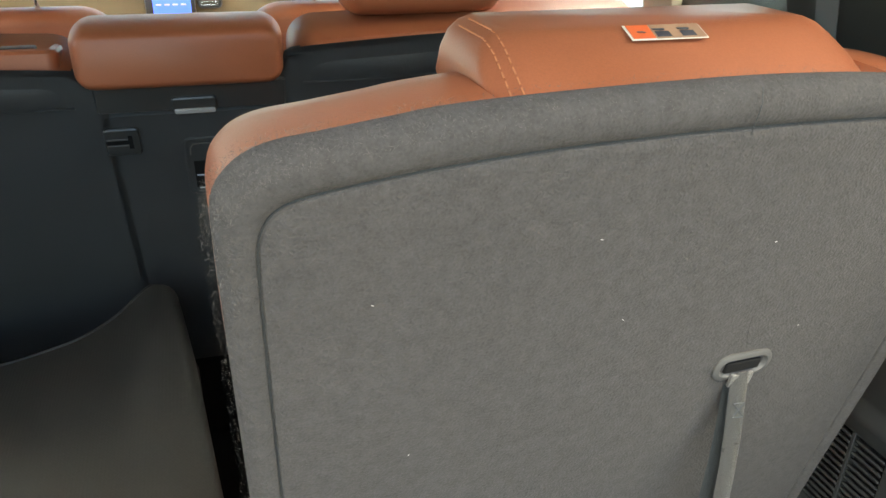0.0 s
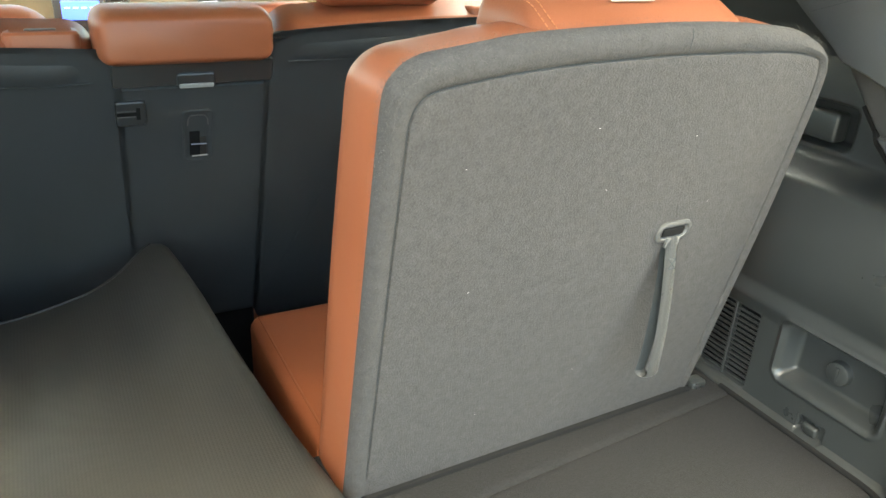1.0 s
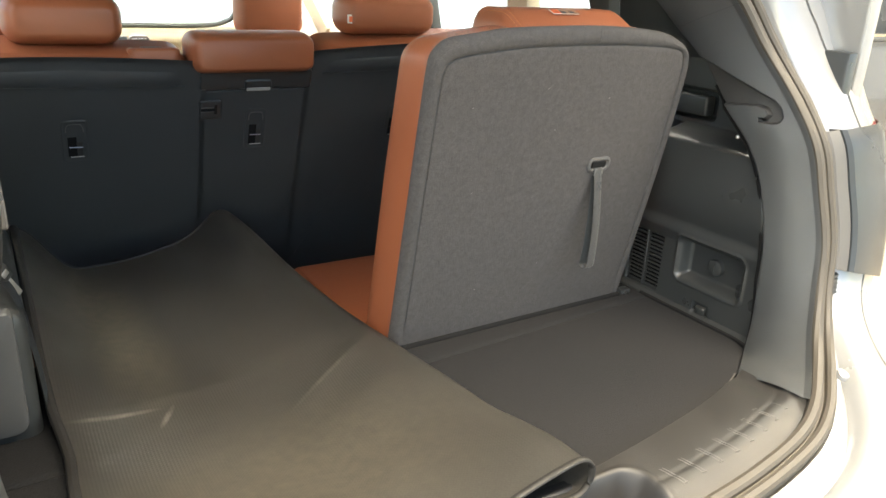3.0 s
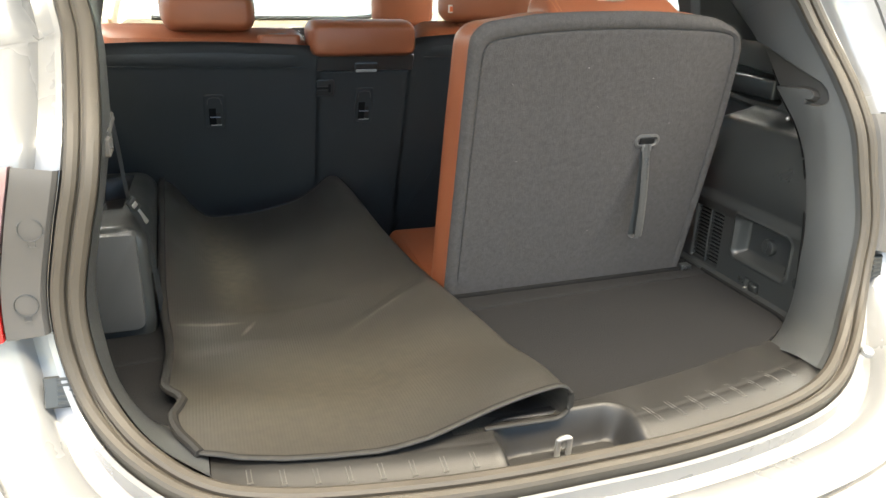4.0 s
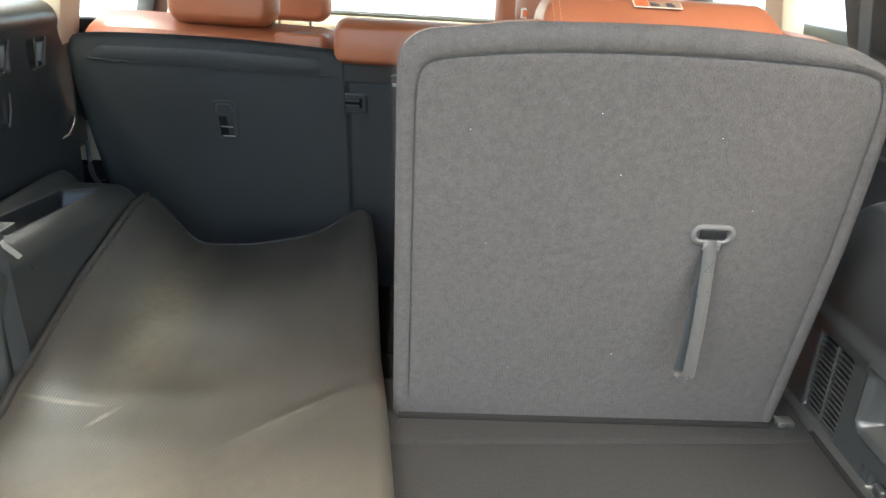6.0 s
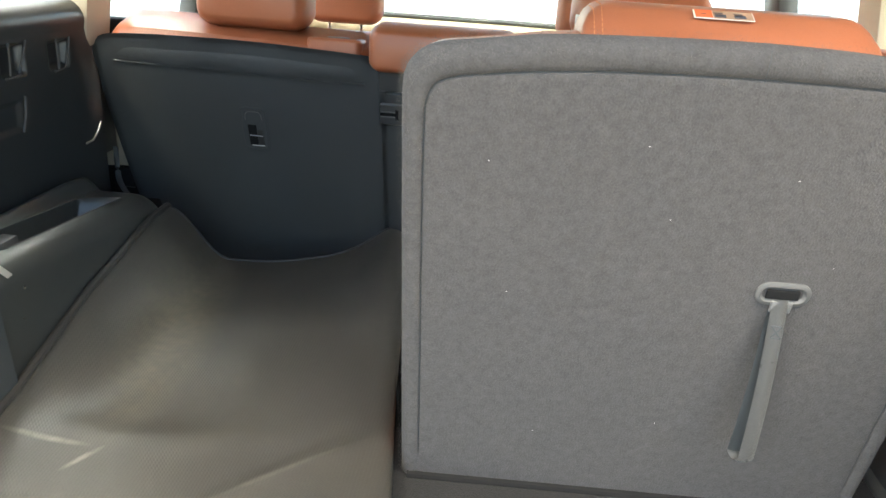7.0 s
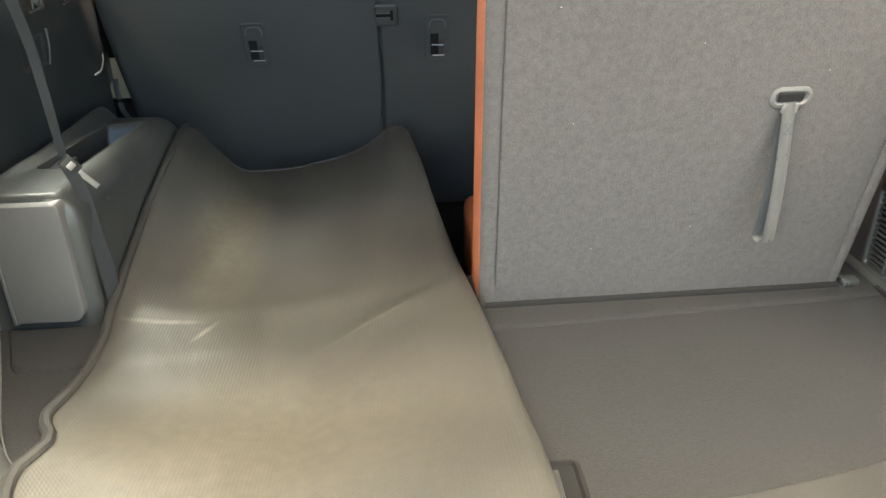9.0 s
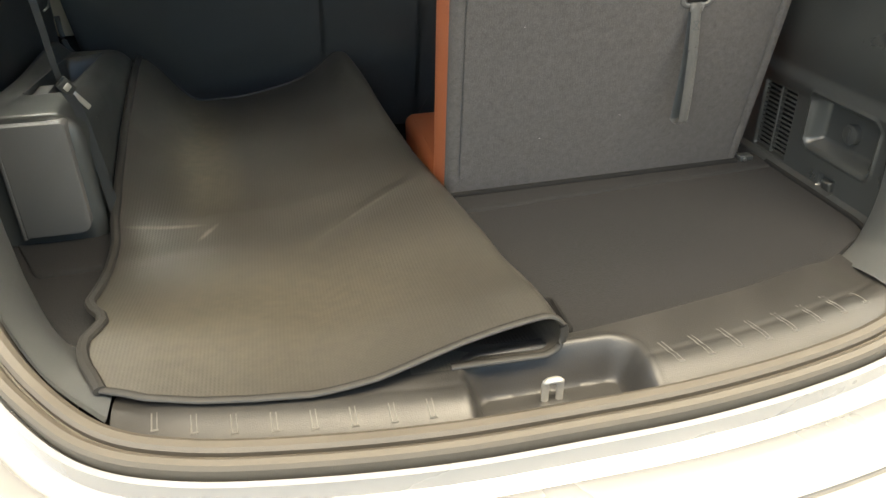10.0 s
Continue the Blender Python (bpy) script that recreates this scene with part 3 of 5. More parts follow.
striker = thing("latch_striker", (0.003, -0.056, -0.022), "bright metal tailgate latch striker loop in the sill", "latch")
part("loop", tube(spline([(-0.006, -0.054, -0.03), (-0.007, -0.056, -0.008), (-0.0075, -0.058, 0.006), (-0.005, -0.0595, 0.0105), (0.002, -0.060, 0.0115), (0.008, -0.0595, 0.0105), (0.0105, -0.058, 0.006), (0.011, -0.056, -0.008), (0.012, -0.054, -0.03)], 6), 0.0048, 10, 0.75), TONGUE, striker)
part("plate", box(-0.014, 0.022, -0.064, -0.046, -0.026, -0.0215, 0.002), SILL, striker)


# ---- pillar trims beside the opening ----
INNER = [(0.495, 0.118, -0.006), (0.57, 0.165, 0.0), (0.602, 0.182, 0.05), (0.606, 0.188, 0.12), (0.604, 0.191, 0.20), (0.606, 0.219, 0.30), (0.607, 0.262, 0.37),
         (0.604, 0.335, 0.44), (0.602, 0.404, 0.516), (0.597, 0.475, 0.57), (0.56, 0.58, 0.68), (0.48, 0.64, 0.80)]
INNER_L = [(-0.495, 0.118, -0.006), (-0.57, 0.170, 0.0), (-0.618, 0.245, 0.03), (-0.630, 0.26, 0.11), (-0.632, 0.26, 0.19), (-0.624, 0.262, 0.25), (-0.606, 0.275, 0.33),
           (-0.587, 0.285, 0.425), (-0.590, 0.350, 0.487), (-0.592, 0.420, 0.53), (-0.595, 0.53, 0.60), (-0.50, 0.62, 0.78)]


RECESS = [(0.35, 0.434), (0.254, 0.4415), (0.242, 0.4385), (0.236, 0.431), (0.240, 0.425), (0.252, 0.4235), (0.250, 0.414), (0.222, 0.4145), (0.213, 0.419), (0.2085, 0.430),
          (0.216, 0.445), (0.230, 0.457), (0.298, 0.483), (0.36, 0.506), (0.409, 0.518), (0.48, 0.540), (0.48, 0.425)]


def poly_dist(pts, x, y):
    """Signed distance to a closed polygon, negative inside."""
    best, inside = 9.0, False
    for k, (bx, by) in enumerate(pts):
        ax, ay = pts[k - 1]
        ex, ey = bx - ax, by - ay
        t = min(max(((x - ax) * ex + (y - ay) * ey) / (ex * ex + ey * ey), 0), 1)
        best = min(best, math.hypot(x - ax - ex * t, y - ay - ey * t))
        if (ay > y) != (by > y) and x < ax + (y - ay) * ex / ey:
            inside = not inside
    return -best if inside else best


def notch(p):
    """Depth of the bag-hook recess pressed into the right pillar."""
    if not 0.39 < p.z < 0.56:
        return 0.0
    return 0.013 * (1 - smooth(-0.004, 0.0, poly_dist(RECESS, p.y, p.z)))


def pillar_rows(inner, outer, hooked):
    per = 50 if hooked else 22
    a_line, b_line = spline(inner, per), spline(outer, per)
    res = []
    for k, (a, b) in enumerate(zip(a_line, b_line)):
        n = (b - a).cross(a_line[min(k + 1, len(a_line) - 1)] - a_line[max(k - 1, 0)]).normalized()
        if n.dot(Vector((-0.4 if a.x > 0 else 0.4, -0.6, 0.6))) < 0:
            n = -n
        row = []
        for t in [0, 0.02, 0.05, *np.linspace(0.08, 0.92, 110 if hooked else 44), 0.96, 1.0]:
            p = a.lerp(b, t)
            h = 0.012 * math.sin(math.pi * t) + 0.006 * smooth(0.9, 1.0, t) - 0.012 * (1 - smooth(0.0, 0.06, t))
            if hooked:
                h -= notch(p)
            row.append(p + n * h)
        res.append(row)
    return res


for nm, rows in (("right", pillar_rows(INNER, HALF[4:], True)), ("left", pillar_rows(INNER_L, OTHER[4:], False))):
    cutrow = next(k for k, r in enumerate(rows) if r[len(r) // 2].z > 0.585)
    back = loft([[p + Vector((0.007 if nm == "right" else -0.007, 0.004, 0)) for p in r[::4]] for r in rows[cutrow - 6:cutrow + 8]], False)
    bmesh.ops.solidify(back, geom=back.faces, thickness=0.002)
    struct("pillar_joint_" + nm, back, BLACK, "dark shadow gap strip behind the pillar trim joint", "trim")
    near, far = rows[cutrow + 1], rows[cutrow + 2]
    rows[cutrow + 1] = [a.lerp(b, 0.1 if nm == "right" else 0.05) for a, b in zip(rows[cutrow], far)]
    for lo, hi, tail in ((0, cutrow + 1, "_lower"), (cutrow + 1, len(rows), "_upper")):
        bm = loft(rows[lo:hi], False)
        # same plastic in the recess; its shade is put in with darker COVER faces
        if nm == "right":
            for face in bm.faces:
                c = face.calc_center_median()
                if 0.39 < c.z < 0.56 and poly_dist(RECESS, c.y, c.z) < -0.0015:
                    face.material_index = 1
        bmesh.ops.solidify(bm, geom=bm.faces, thickness=0.004)
        if nm == "right" and tail == "_lower":
            # near-black tube put in for the shade of the open gap
            struct("pillar_shadow_gap", tube([r[0] + Vector((0.002, 0.001, 0)) for r in rows[:hi:4] if -0.004 < r[0].z < 0.47], 0.0052, 8), CABIN, "near-black tube for the shade between pillar trim and side lining", "trim")
        struct("pillar_trim_" + nm + tail, bm, [GREY, COVER], "smooth blue-grey plastic pillar trim beside the tailgate", "trim")
clip = thing("pillar_clip", (-0.584, 0.252, 0.43), "grey plastic latch bracket on the pillar trim", "bracket")
part("arm", loft([[Vector((-0.600, y, z - 0.010)), Vector((-0.574, y, z - 0.010)), Vector((-0.5695, y, z - 0.006)), Vector((-0.5705, y, z + 0.003)), Vector((-0.574, y, z + 0.005)), Vector((-0.600, y, z + 0.005))]
                  for y, z in ((0.172, 0.428), (0.20, 0.4325), (0.24, 0.436), (0.262, 0.436))], True, True, True), COVER, clip)
part("plate", shell(rrect(0.158, 0.200, 0.400, 0.426, 0.004, 4), [(0, -0.012), (0, 0.0015), (0.0015, 0.003), (0.004, 0.003), (0.005, -0.001)], basis((-0.5725, 0, 0), (0, 1, 0), (0, 0, 1)), False, False), COVER, clip)
part("slot", box(-0.590, -0.5730, 0.162, 0.196, 0.404, 0.422, 0.001, 1), CABIN, clip)


# ---- right-hand side wall ----
def right_wall(y, z):
    x = 0.622
    x += 0.014 * smooth(0.16, 0.19, z)
    x -= 0.026 * math.sin(math.pi * min(max((z - 0.14) / 0.215, 0), 1)) ** 1.2 * smooth(-0.030, 0.004, y - table(START, z))
    top = 0.352 - 0.10 * smooth(0.49, 0.62, y)
    x += 0.080 * smooth(top - 0.008, top + 0.018, z) + 0.020 * smooth(0.49, 0.62, y) * smooth(0.15, 0.25, z)
    x -= 0.012 * (1 - smooth(0.004, 0.010, z))
    x += dent(rdist(y, z, 0.226, 0.386, 0.064, 0.157, 0.014), 0.028, 0.016)
    x -= 0.003 * (1 - smooth(0.0, 0.004, abs(rdist(y, z, 0.226, 0.386, 0.064, 0.157, 0.014) - 0.004)))
    x += dent(rdist(y, z, 0.288, 0.334, 0.004, 0.034, 0.006), 0.016, 0.006)
    x += dent(rdist(y, z, 0.428, 0.525, 0.012, 0.142, 0.004), 0.012, 0.005)
    x += dent(rdist(y, z, 0.424, 0.66, 0.374, 0.440, 0.014), 0.035, 0.008)
    x -= 0.005 * (1 - smooth(0.0, 0.005, abs(z - 0.366))) * smooth(0.415, 0.43, y)
    return x


bm = bmesh.new()
ys = [*np.linspace(0.185, 0.54, 128), *np.linspace(0.55, 0.70, 24), *np.linspace(0.74, 1.2, 8)]
zs = [*np.linspace(-0.012, 0.19, 84), *np.linspace(0.195, 0.34, 30), *np.linspace(0.343, 0.46, 44), 0.48, 0.50, 0.52]
START = [(p.z, p.y) for p in spline(INNER, 6)]


def wall_y(y, z):
    return max(y, table(START, z) - 0.018)


loft([[Vector((right_wall(wall_y(y, z), z), wall_y(y, z), z)) for y in ys] for z in zs], False, bm=bm)
wall_r = struct("wall_right_trim", bm, BLACK, "moulded black plastic boot side lining", "wall", 60)
for k in range(15):
    z = 0.018 + k * 0.0086
    for y0, y1 in ((0.432, 0.472), (0.478, 0.520)):
        part("slat", box(0.624, 0.634, y0, y1, z - 0.0016, z + 0.0016, 0.0008, 1, Matrix.Translation((0.629, 0, z)) @ Matrix.Rotation(radians(28), 4, "Y") @ Matrix.Translation((-0.629, 0, -z))), BLACK, wall_r)
part("vent_back", box(0.6325, 0.6338, 0.429, 0.524, 0.013, 0.141), CABIN, wall_r)
part("vent_bar", box(0.6235, 0.634, 0.4725, 0.4775, 0.014, 0.140, 0.001, 1), BLACK, wall_r)
part("corner_filler", box(0.575, 0.64, 0.160, 0.23, -0.05, -0.004, 0.003, 1), CABIN, wall_r)
# near-black tube added for the shade where floor meets lining
part("floor_joint_shade", tube([(0.6095 - 0.010 * smooth(0.21, 0.175, y), y, 0.002) for y in np.linspace(0.175, 0.46, 14)], 0.0042, 8), CABIN, wall_r)
knob = part("knob", cyl((0.652, 0.307, 0.108), (-1, 0, 0), 0.0175, 0.013, 0.004, 28), BLACK, wall_r, "round black plastic retaining knob")
part("grip", box(0.6365, 0.640, 0.304, 0.310, 0.097, 0.119, 0.0015), BLACK, knob)
hook = thing("tie_down_hook", (0.63, 0.311, 0.018), "black metal folding tie-down hook in the side lining", "hook")
part("plate", box(0.630, 0.637, 0.292, 0.330, 0.007, 0.030, 0.002), BLACK, hook)
part("loop", box(0.6215, 0.633, 0.300, 0.323, 0.007, 0.025, 0.004, 3, Matrix.Translation((0.628, 0, 0.016)) @ Matrix.Rotation(radians(-14), 4, "Y") @ Matrix.Translation((-0.628, 0, -0.016))), POUCH, hook)
part("surround", shell(rrect(0.285, 0.337, 0.001, 0.037, 0.007, 6), [(0, -0.004), (0, 0.001), (0.0015, 0.0025), (0.004, 0.002), (0.005, -0.004)], basis((0.6245, 0, 0), (0, -1, 0), (0, 0, 1)) @ Matrix.Scale(-1, 4, (1, 0, 0)), False, False), BLACK, hook)
part("pocket_insert", box(0.712, 0.740, 0.450, 0.62, 0.384, 0.426, 0.006, 3), POUCH, wall_r)
screwm = thing("trim_screw", (0.598, 0.283, 0.382), "small bright screw holding the pillar trim", "screw")
part("head", cyl((0.610, 0.285, 0.382), (-0.75, -0.6, 0.1), 0.0022, 0.006, 0.0008, 12), DARKCHROME, screwm)
part("washer", cyl((0.612, 0.287, 0.382), (-0.75, -0.6, 0.1), 0.0042, 0.003, 0.001, 12), BEZEL, screwm)
# hidden panel added to stop outside light leaking in behind the lining
struct("leak_panel_right", box(0.768, 0.795, 0.20, 1.22, 0.30, 0.54, 0.006), BLACK, "hidden black panel added behind the side lining against light leaks", "wall")

quarter = bmesh.new()
loft([[Vector((0.712 - 0.20 * max(z - 0.50, 0), y + 0.25 * (z - 0.50), z)) for y in np.linspace(0.46, 0.80, 8)] for z in np.linspace(0.50, 0.86, 8)], False, bm=quarter)
bmesh.ops.solidify(quarter, geom=quarter.faces, thickness=0.012)
struct("quarter_trim_right", quarter, BLACK, "dark blue-grey plastic quarter trim behind the side window", "trim")
qb = thing("row_belt", (0.70, 0.73, 0.53), "pale grey seat belt webbing on the quarter trim", "seat belt")
part("webbing", box(0.690, 0.692, 0.70, 0.735, 0.50, 0.80, 0.0005, 1, Matrix.Translation((0.69, 0.7, 0.5)) @ Matrix.Rotation(radians(-10), 4, "Y") @ Matrix.Translation((-0.69, -0.7, -0.5))), GREY, qb)


# ---- left-hand side wall ----
def left_wall(y, z):
    x = -0.735
    for y0, y1, z0, z1 in ((0.835, 0.905, 0.388, 0.445), (0.968, 1.035, 0.385, 0.438), (0.776, 0.875, 0.297, 0.352)):
        d = rdist(y, z, y0, y1, z0, z1, 0.008)
        x -= dent(d, 0.016 if z0 > 0.35 else 0.006, 0.010)
    return x


bm = bmesh.new()
ys = [*np.linspace(0.22, 0.74, 20), *np.linspace(0.75, 1.06, 90), *np.linspace(1.07, 1.13, 5)]
zs = [*np.linspace(-0.02, 0.28, 12), *np.linspace(0.285, 0.452, 60)]
rows = [[Vector((left_wall(y, z), y, z)) for y in ys] for z in zs]
for a in (10, 20, 30, 40, 50, 60, 70, 80, 90):
    rows.append([Vector((left_wall(y, 0.5) + 0.012 * math.sin(radians(2 * a)) - 0.055 * (1 - math.cos(radians(a))), y, 0.452 + 0.058 * math.sin(radians(a)))) for y in ys])
rows.append([Vector((-0.84, y, 0.512)) for y in ys])
loft(rows, False, bm=bm)
wall_l = struct("wall_left_trim", bm, BLACK, "moulded black plastic boot side lining with clip slots", "wall", 60)
for (ya, yb), (yc, yd), (z0, z1) in (((0.858, 0.905), (0.854, 0.877), (0.394, 0.446)), ((0.993, 1.037), (0.992, 1.014), (0.388, 0.440))):
    for y0, y1 in ((ya, yc), (yb, yd)):
        part("clip_rib", tube([(-0.7325, y0, z1), (-0.7315, (y0 + y1) / 2, (z0 + z1) / 2), (-0.7325, y1, z0)], 0.0022, 8), COVER, wall_l)
    part("clip_lip", tube([(-0.7325, yc - 0.012, z0 - 0.004), (-0.731, yc, z0 - 0.003), (-0.731, yd, z0)], 0.0024, 8), COVER, wall_l)
part("grille_edge", tube([(-0.7325, 0.884, 0.356), (-0.731, 0.878, 0.327), (-0.7325, 0.868, 0.297)], 0.0022, 8), COVER, wall_l)
part("wire_catch", tube([(-0.729, 1.045, 0.236), (-0.722, 1.062, 0.241), (-0.722, 1.085, 0.256), (-0.730, 1.11, 0.266)], 0.0024, 8), CHROME, wall_l, "thin bright wire catch")
# dark boxes added to close the view between lining and second-row seat
part("dark_filler", box(-0.80, -0.680, 1.214, 1.256, 0.236, 0.46, 0.006, 2), CABIN, wall_l)
part("dark_filler", box(-0.80, -0.752, 1.131, 1.21, 0.185, 0.49, 0.006, 2), BLACK, wall_l)
# wheel-arch box with a storage tray on top
tray = thing("side_storage_box", (-0.65, 0.8, 0), "black plastic wheel-arch box with an open tray on top", "storage box", "", "structure")


def tray_top(x, y):
    """Height of the box: a ridge along the wall, a sharp-edged pocket, a broad rounded shoulder."""
    z = 0.206 - 0.076 * (y - 0.46)
    side, front, rear = -0.563 - x, y - 0.455, 1.010 - y
    for d, r in ((side, 0.044), (front, 0.016), (rear * 0.8, 0.035)):
        if d < r:
            z -= r - math.sqrt(max(r * r - (r - d) ** 2, 0))
    ridge = smooth(-0.674, -0.704, x)
    z += (0.007 + 0.017 * smooth(0.66, 0.95, y)) * ridge * smooth(0.50, 0.62, y) - 0.036 * smooth(-0.702, -0.736, x)
    far = 0.908 + 0.56 * (x + 0.673)
    pocket = rdist(x, y, -0.673, -0.608, 0.598, far, 0.012)
    z -= dent(pocket, 0.046, 0.003) * (1 - 0.93 * smooth(far - 0.030, far - 0.001, y))
    return z


xs = [*np.linspace(-0.74, -0.68, 20), *np.linspace(-0.677, -0.668, 8), *np.linspace(-0.664, -0.614, 18), *np.linspace(-0.612, -0.604, 8), *np.linspace(-0.602, -0.563, 18)]
ys = [*[0.455 + 0.016 * (1 - math.cos(math.pi / 2 * k / 7)) for k in range(8)], *np.linspace(0.475, 0.59, 16), *np.linspace(0.594, 0.61, 12), *np.linspace(0.616, 0.86, 40), *np.linspace(0.864, 0.96, 60), *np.linspace(0.963, 1.010, 20)]


def round_corner(x, y):
    """Draws the side in towards the rounded front corner."""
    d = max(0.022 - (y - 0.455), 0)
    pull = 0.022 - math.sqrt(0.022 ** 2 - d * d)
    return x - pull * smooth(-0.62, -0.563, x)


rows = [[Vector((round_corner(x, 0.455), 0.455, -0.02)) for x in xs]]
rows += [[Vector((round_corner(x, y), y, tray_top(x, y))) for x in xs] for y in ys]
rows.append([Vector((x, 1.010, -0.02)) for x in xs])
rows = [r + [Vector((r[-1].x, r[-1].y, -0.02))] for r in rows]
part("box", loft(rows, False), POUCH, tray, "black moulded plastic", 50)
part("pocket_rim", tube([(-0.6735, y, tray_top(-0.676, y) + 0.0002) for y in np.linspace(0.61, 0.900, 20)], 0.0012, 6), COVER, tray)
part("pocket_rim", tube([(-0.6075, y, tray_top(-0.605, y) + 0.0002) for y in np.linspace(0.61, 0.935, 20)], 0.0012, 6), COVER, tray)
part("rim_hole", cyl((-0.6055, 0.690, 0.180), (0.4, 0, 1), 0.0032, 0.004, 0.001, 12), CABIN, tray)
part("tray_insert", box(-0.671, -0.646, 0.640, 0.690, 0.130, 0.183, 0.002, 2), COVER, tray)
cov = rrect(-0.677, -0.579, 0.016, 0.197, (0.003, 0.020, 0.008, 0.003), 8)
part("cover", shell(cov, [(0, -0.02), (0, 0.004), (0.001, 0.0065), (0.003, 0.0075)], basis((0, 0.448, 0), (1, 0, 0), (0, 0, 1))), COVER, tray, "smooth dark grey access cover")
# bead added to draw the bright line where the cover edge catches light
part("cover_edge_glint", tube([(-0.679, 0.446, 0.014), (-0.6785, 0.444, 0.11), (-0.6775, 0.445, 0.199)], 0.0042, 10), COVER, tray, "round bead added for the highlight along the cover edge")
part("wall_edge", tube([(-0.711, 0.456, 0.0), (-0.711, 0.454, 0.12), (-0.710, 0.456, 0.25)], 0.0022, 8), COVER, tray)
for y, z in ((0.572, 0.155), (0.560, 0.114)):
    part("screw_cap", cyl((-0.566, y, z), (1, 0, 0.1), 0.0032, 0.003, 0.001, 12), CHROME, tray)
struct("recess_wall_left", box(-0.74, -0.712, 0.17, 0.47, -0.02, 0.40, 0.004), BLACK, "black side lining of the left corner recess", "wall")

part("sill_end", box(-0.83, -0.752, 1.26, 1.36, 0.125, 0.30, 0.015, 3), BEIGE, car, "beige door pillar foot")
# folded seat under the mat
folded = thing("folded_seat", (-0.28, 0.8, -0.38), "folded third-row seat lying flat under the rubber mat", "seat")
part("back_panel", box(-0.555, -0.075, 0.57, 1.06, -0.09, -0.006, 0.02, 3), FELT, folded)
part("cushion", box(-0.54, -0.09, 0.62, 1.04, -0.37, -0.095, 0.03, 3), LEATHER, folded)


# ---- upright third-row seat ----
MS = basis((0, 0.463, 0), (1, 0.03, 0), (0, -0.218, 1))
K = 1.0235


# felt edge and stitched seam, side by side from the lower left round the top to the lower right
RIM_LINE = [(-0.008, -0.035), (-0.009, 0.047), (-0.011, 0.17), (-0.013, 0.30), (-0.015, 0.43), (-0.0157, 0.49), (-0.0155, 0.525), (-0.0125, 0.540), (-0.005, 0.551), (0.005, 0.559), (0.020, 0.5645),
            (0.045, 0.568), (0.08, 0.573), (0.11, 0.577), (0.17, 0.580), (0.26, 0.582), (0.33, 0.5815), (0.40, 0.578), (0.468, 0.570), (0.506, 0.5575), (0.525, 0.548), (0.539, 0.533), (0.548, 0.508)]
SEAM_LINE = [(0.014, -0.035), (0.013, 0.047), (0.011, 0.17), (0.0085, 0.30), (0.0065, 0.43), (0.006, 0.485), (0.0065, 0.506), (0.0095, 0.519), (0.0145, 0.5275), (0.022, 0.533), (0.035, 0.537),
             (0.053, 0.540), (0.083, 0.544), (0.112, 0.547), (0.172, 0.5512), (0.26, 0.5535), (0.33, 0.5535), (0.40, 0.552), (0.462, 0.549), (0.492, 0.5455), (0.508, 0.541), (0.519, 0.533), (0.5285, 0.503)]
RIM_LINE += [(0.555, 0.44), (0.561, 0.311), (0.561, 0.18), (0.560, 0.055), (0.558, -0.035)]
SEAM_LINE += [(0.533, 0.437), (0.538, 0.311), (0.538, 0.18), (0.538, 0.055), (0.538, -0.035)]


def close_round(line, foot):
    """The smooth line with its straight foot, counter-clockwise."""
    pts = [(p.x, p.y) for p in spline([(x, v, 0) for x, v in line], 10)]
    (x0, v0), (x1, v1) = pts[-1], pts[0]
    pts += [(x0 + (x1 - x0) * k / foot, v0) for k in range(1, foot)]
    return pts[::-1]


OUT, SEAM = close_round(RIM_LINE, 40), close_round(SEAM_LINE, 40)
seat = thing("third_row_seat", (0.27, 0.5, -0.38), "upright third-row seat with grey felt back and orange-tan leather", "seat")


FELT_ROLL = [(0.0, -0.014), (0.0, -0.009), (0.10, -0.0035), (0.27, 0.001), (0.53, 0.0035), (0.78, 0.0027), (0.93, 0.001), (1.0, -0.0020)]
rings = [[MS @ Vector((a[0] + (b[0] - a[0]) * f, a[1] + (b[1] - a[1]) * f, h if b[1] > 0.046 or f < 1 else 0.001)) for a, b in zip(OUT, SEAM)] for f, h in FELT_ROLL]
rings += [[MS @ Vector((x, v, h)) for x, v in inset(SEAM, off)] for off, h in ((0.0016, 0.001), (0.005, 0.002), (0.010, 0.0025))]
felt = loft(rings, True, False, True)
part("back_panel", felt, FELT, seat, "dark grey fuzzy felt backing with a stitched groove")
lth = shell(OUT, [(0.006, -0.009), (0.001, -0.014), (0.0005, -0.026), (0.0005, -0.078), (0.002, -0.096), (0.010, -0.108), (0.03, -0.114), (0.05, -0.116)], MS, True, True)
for v in lth.verts:
    back = max(0.463 + 0.03 * v.co.x - 0.218 * v.co.z - v.co.y, -0.2)
    v.co.z -= 0.022 * smooth(0.145, 0.165, v.co.x) * (1 - smooth(0.405, 0.425, v.co.x)) * smooth(0.50, 0.55, v.co.z)
    v.co.z -= (0.13 + 0.09 * (1 - smooth(0.06, 0.30, v.co.x))) * max(-back, 0) * smooth(0.30, 0.50, v.co.z)
    v.co.x -= 0.001 * smooth(0.015, 0.045, -back) * (1 - smooth(0.05, 0.12, v.co.x)) * (1 - smooth(0.40, 0.53, v.co.z))
part("back_cushion", lth, LEATHER, seat, "orange-tan leather")
# stitched line along the felt groove
seam_pts = [(p.x, p.y) for p in spline([(x, v, 0) for x, v in SEAM_LINE], 10) if p.y > 0.046]
part("seam", tube([MS @ Vector((x, v, -0.0010)) for x, v in seam_pts], 0.0008, 6), FABRIC, seat)
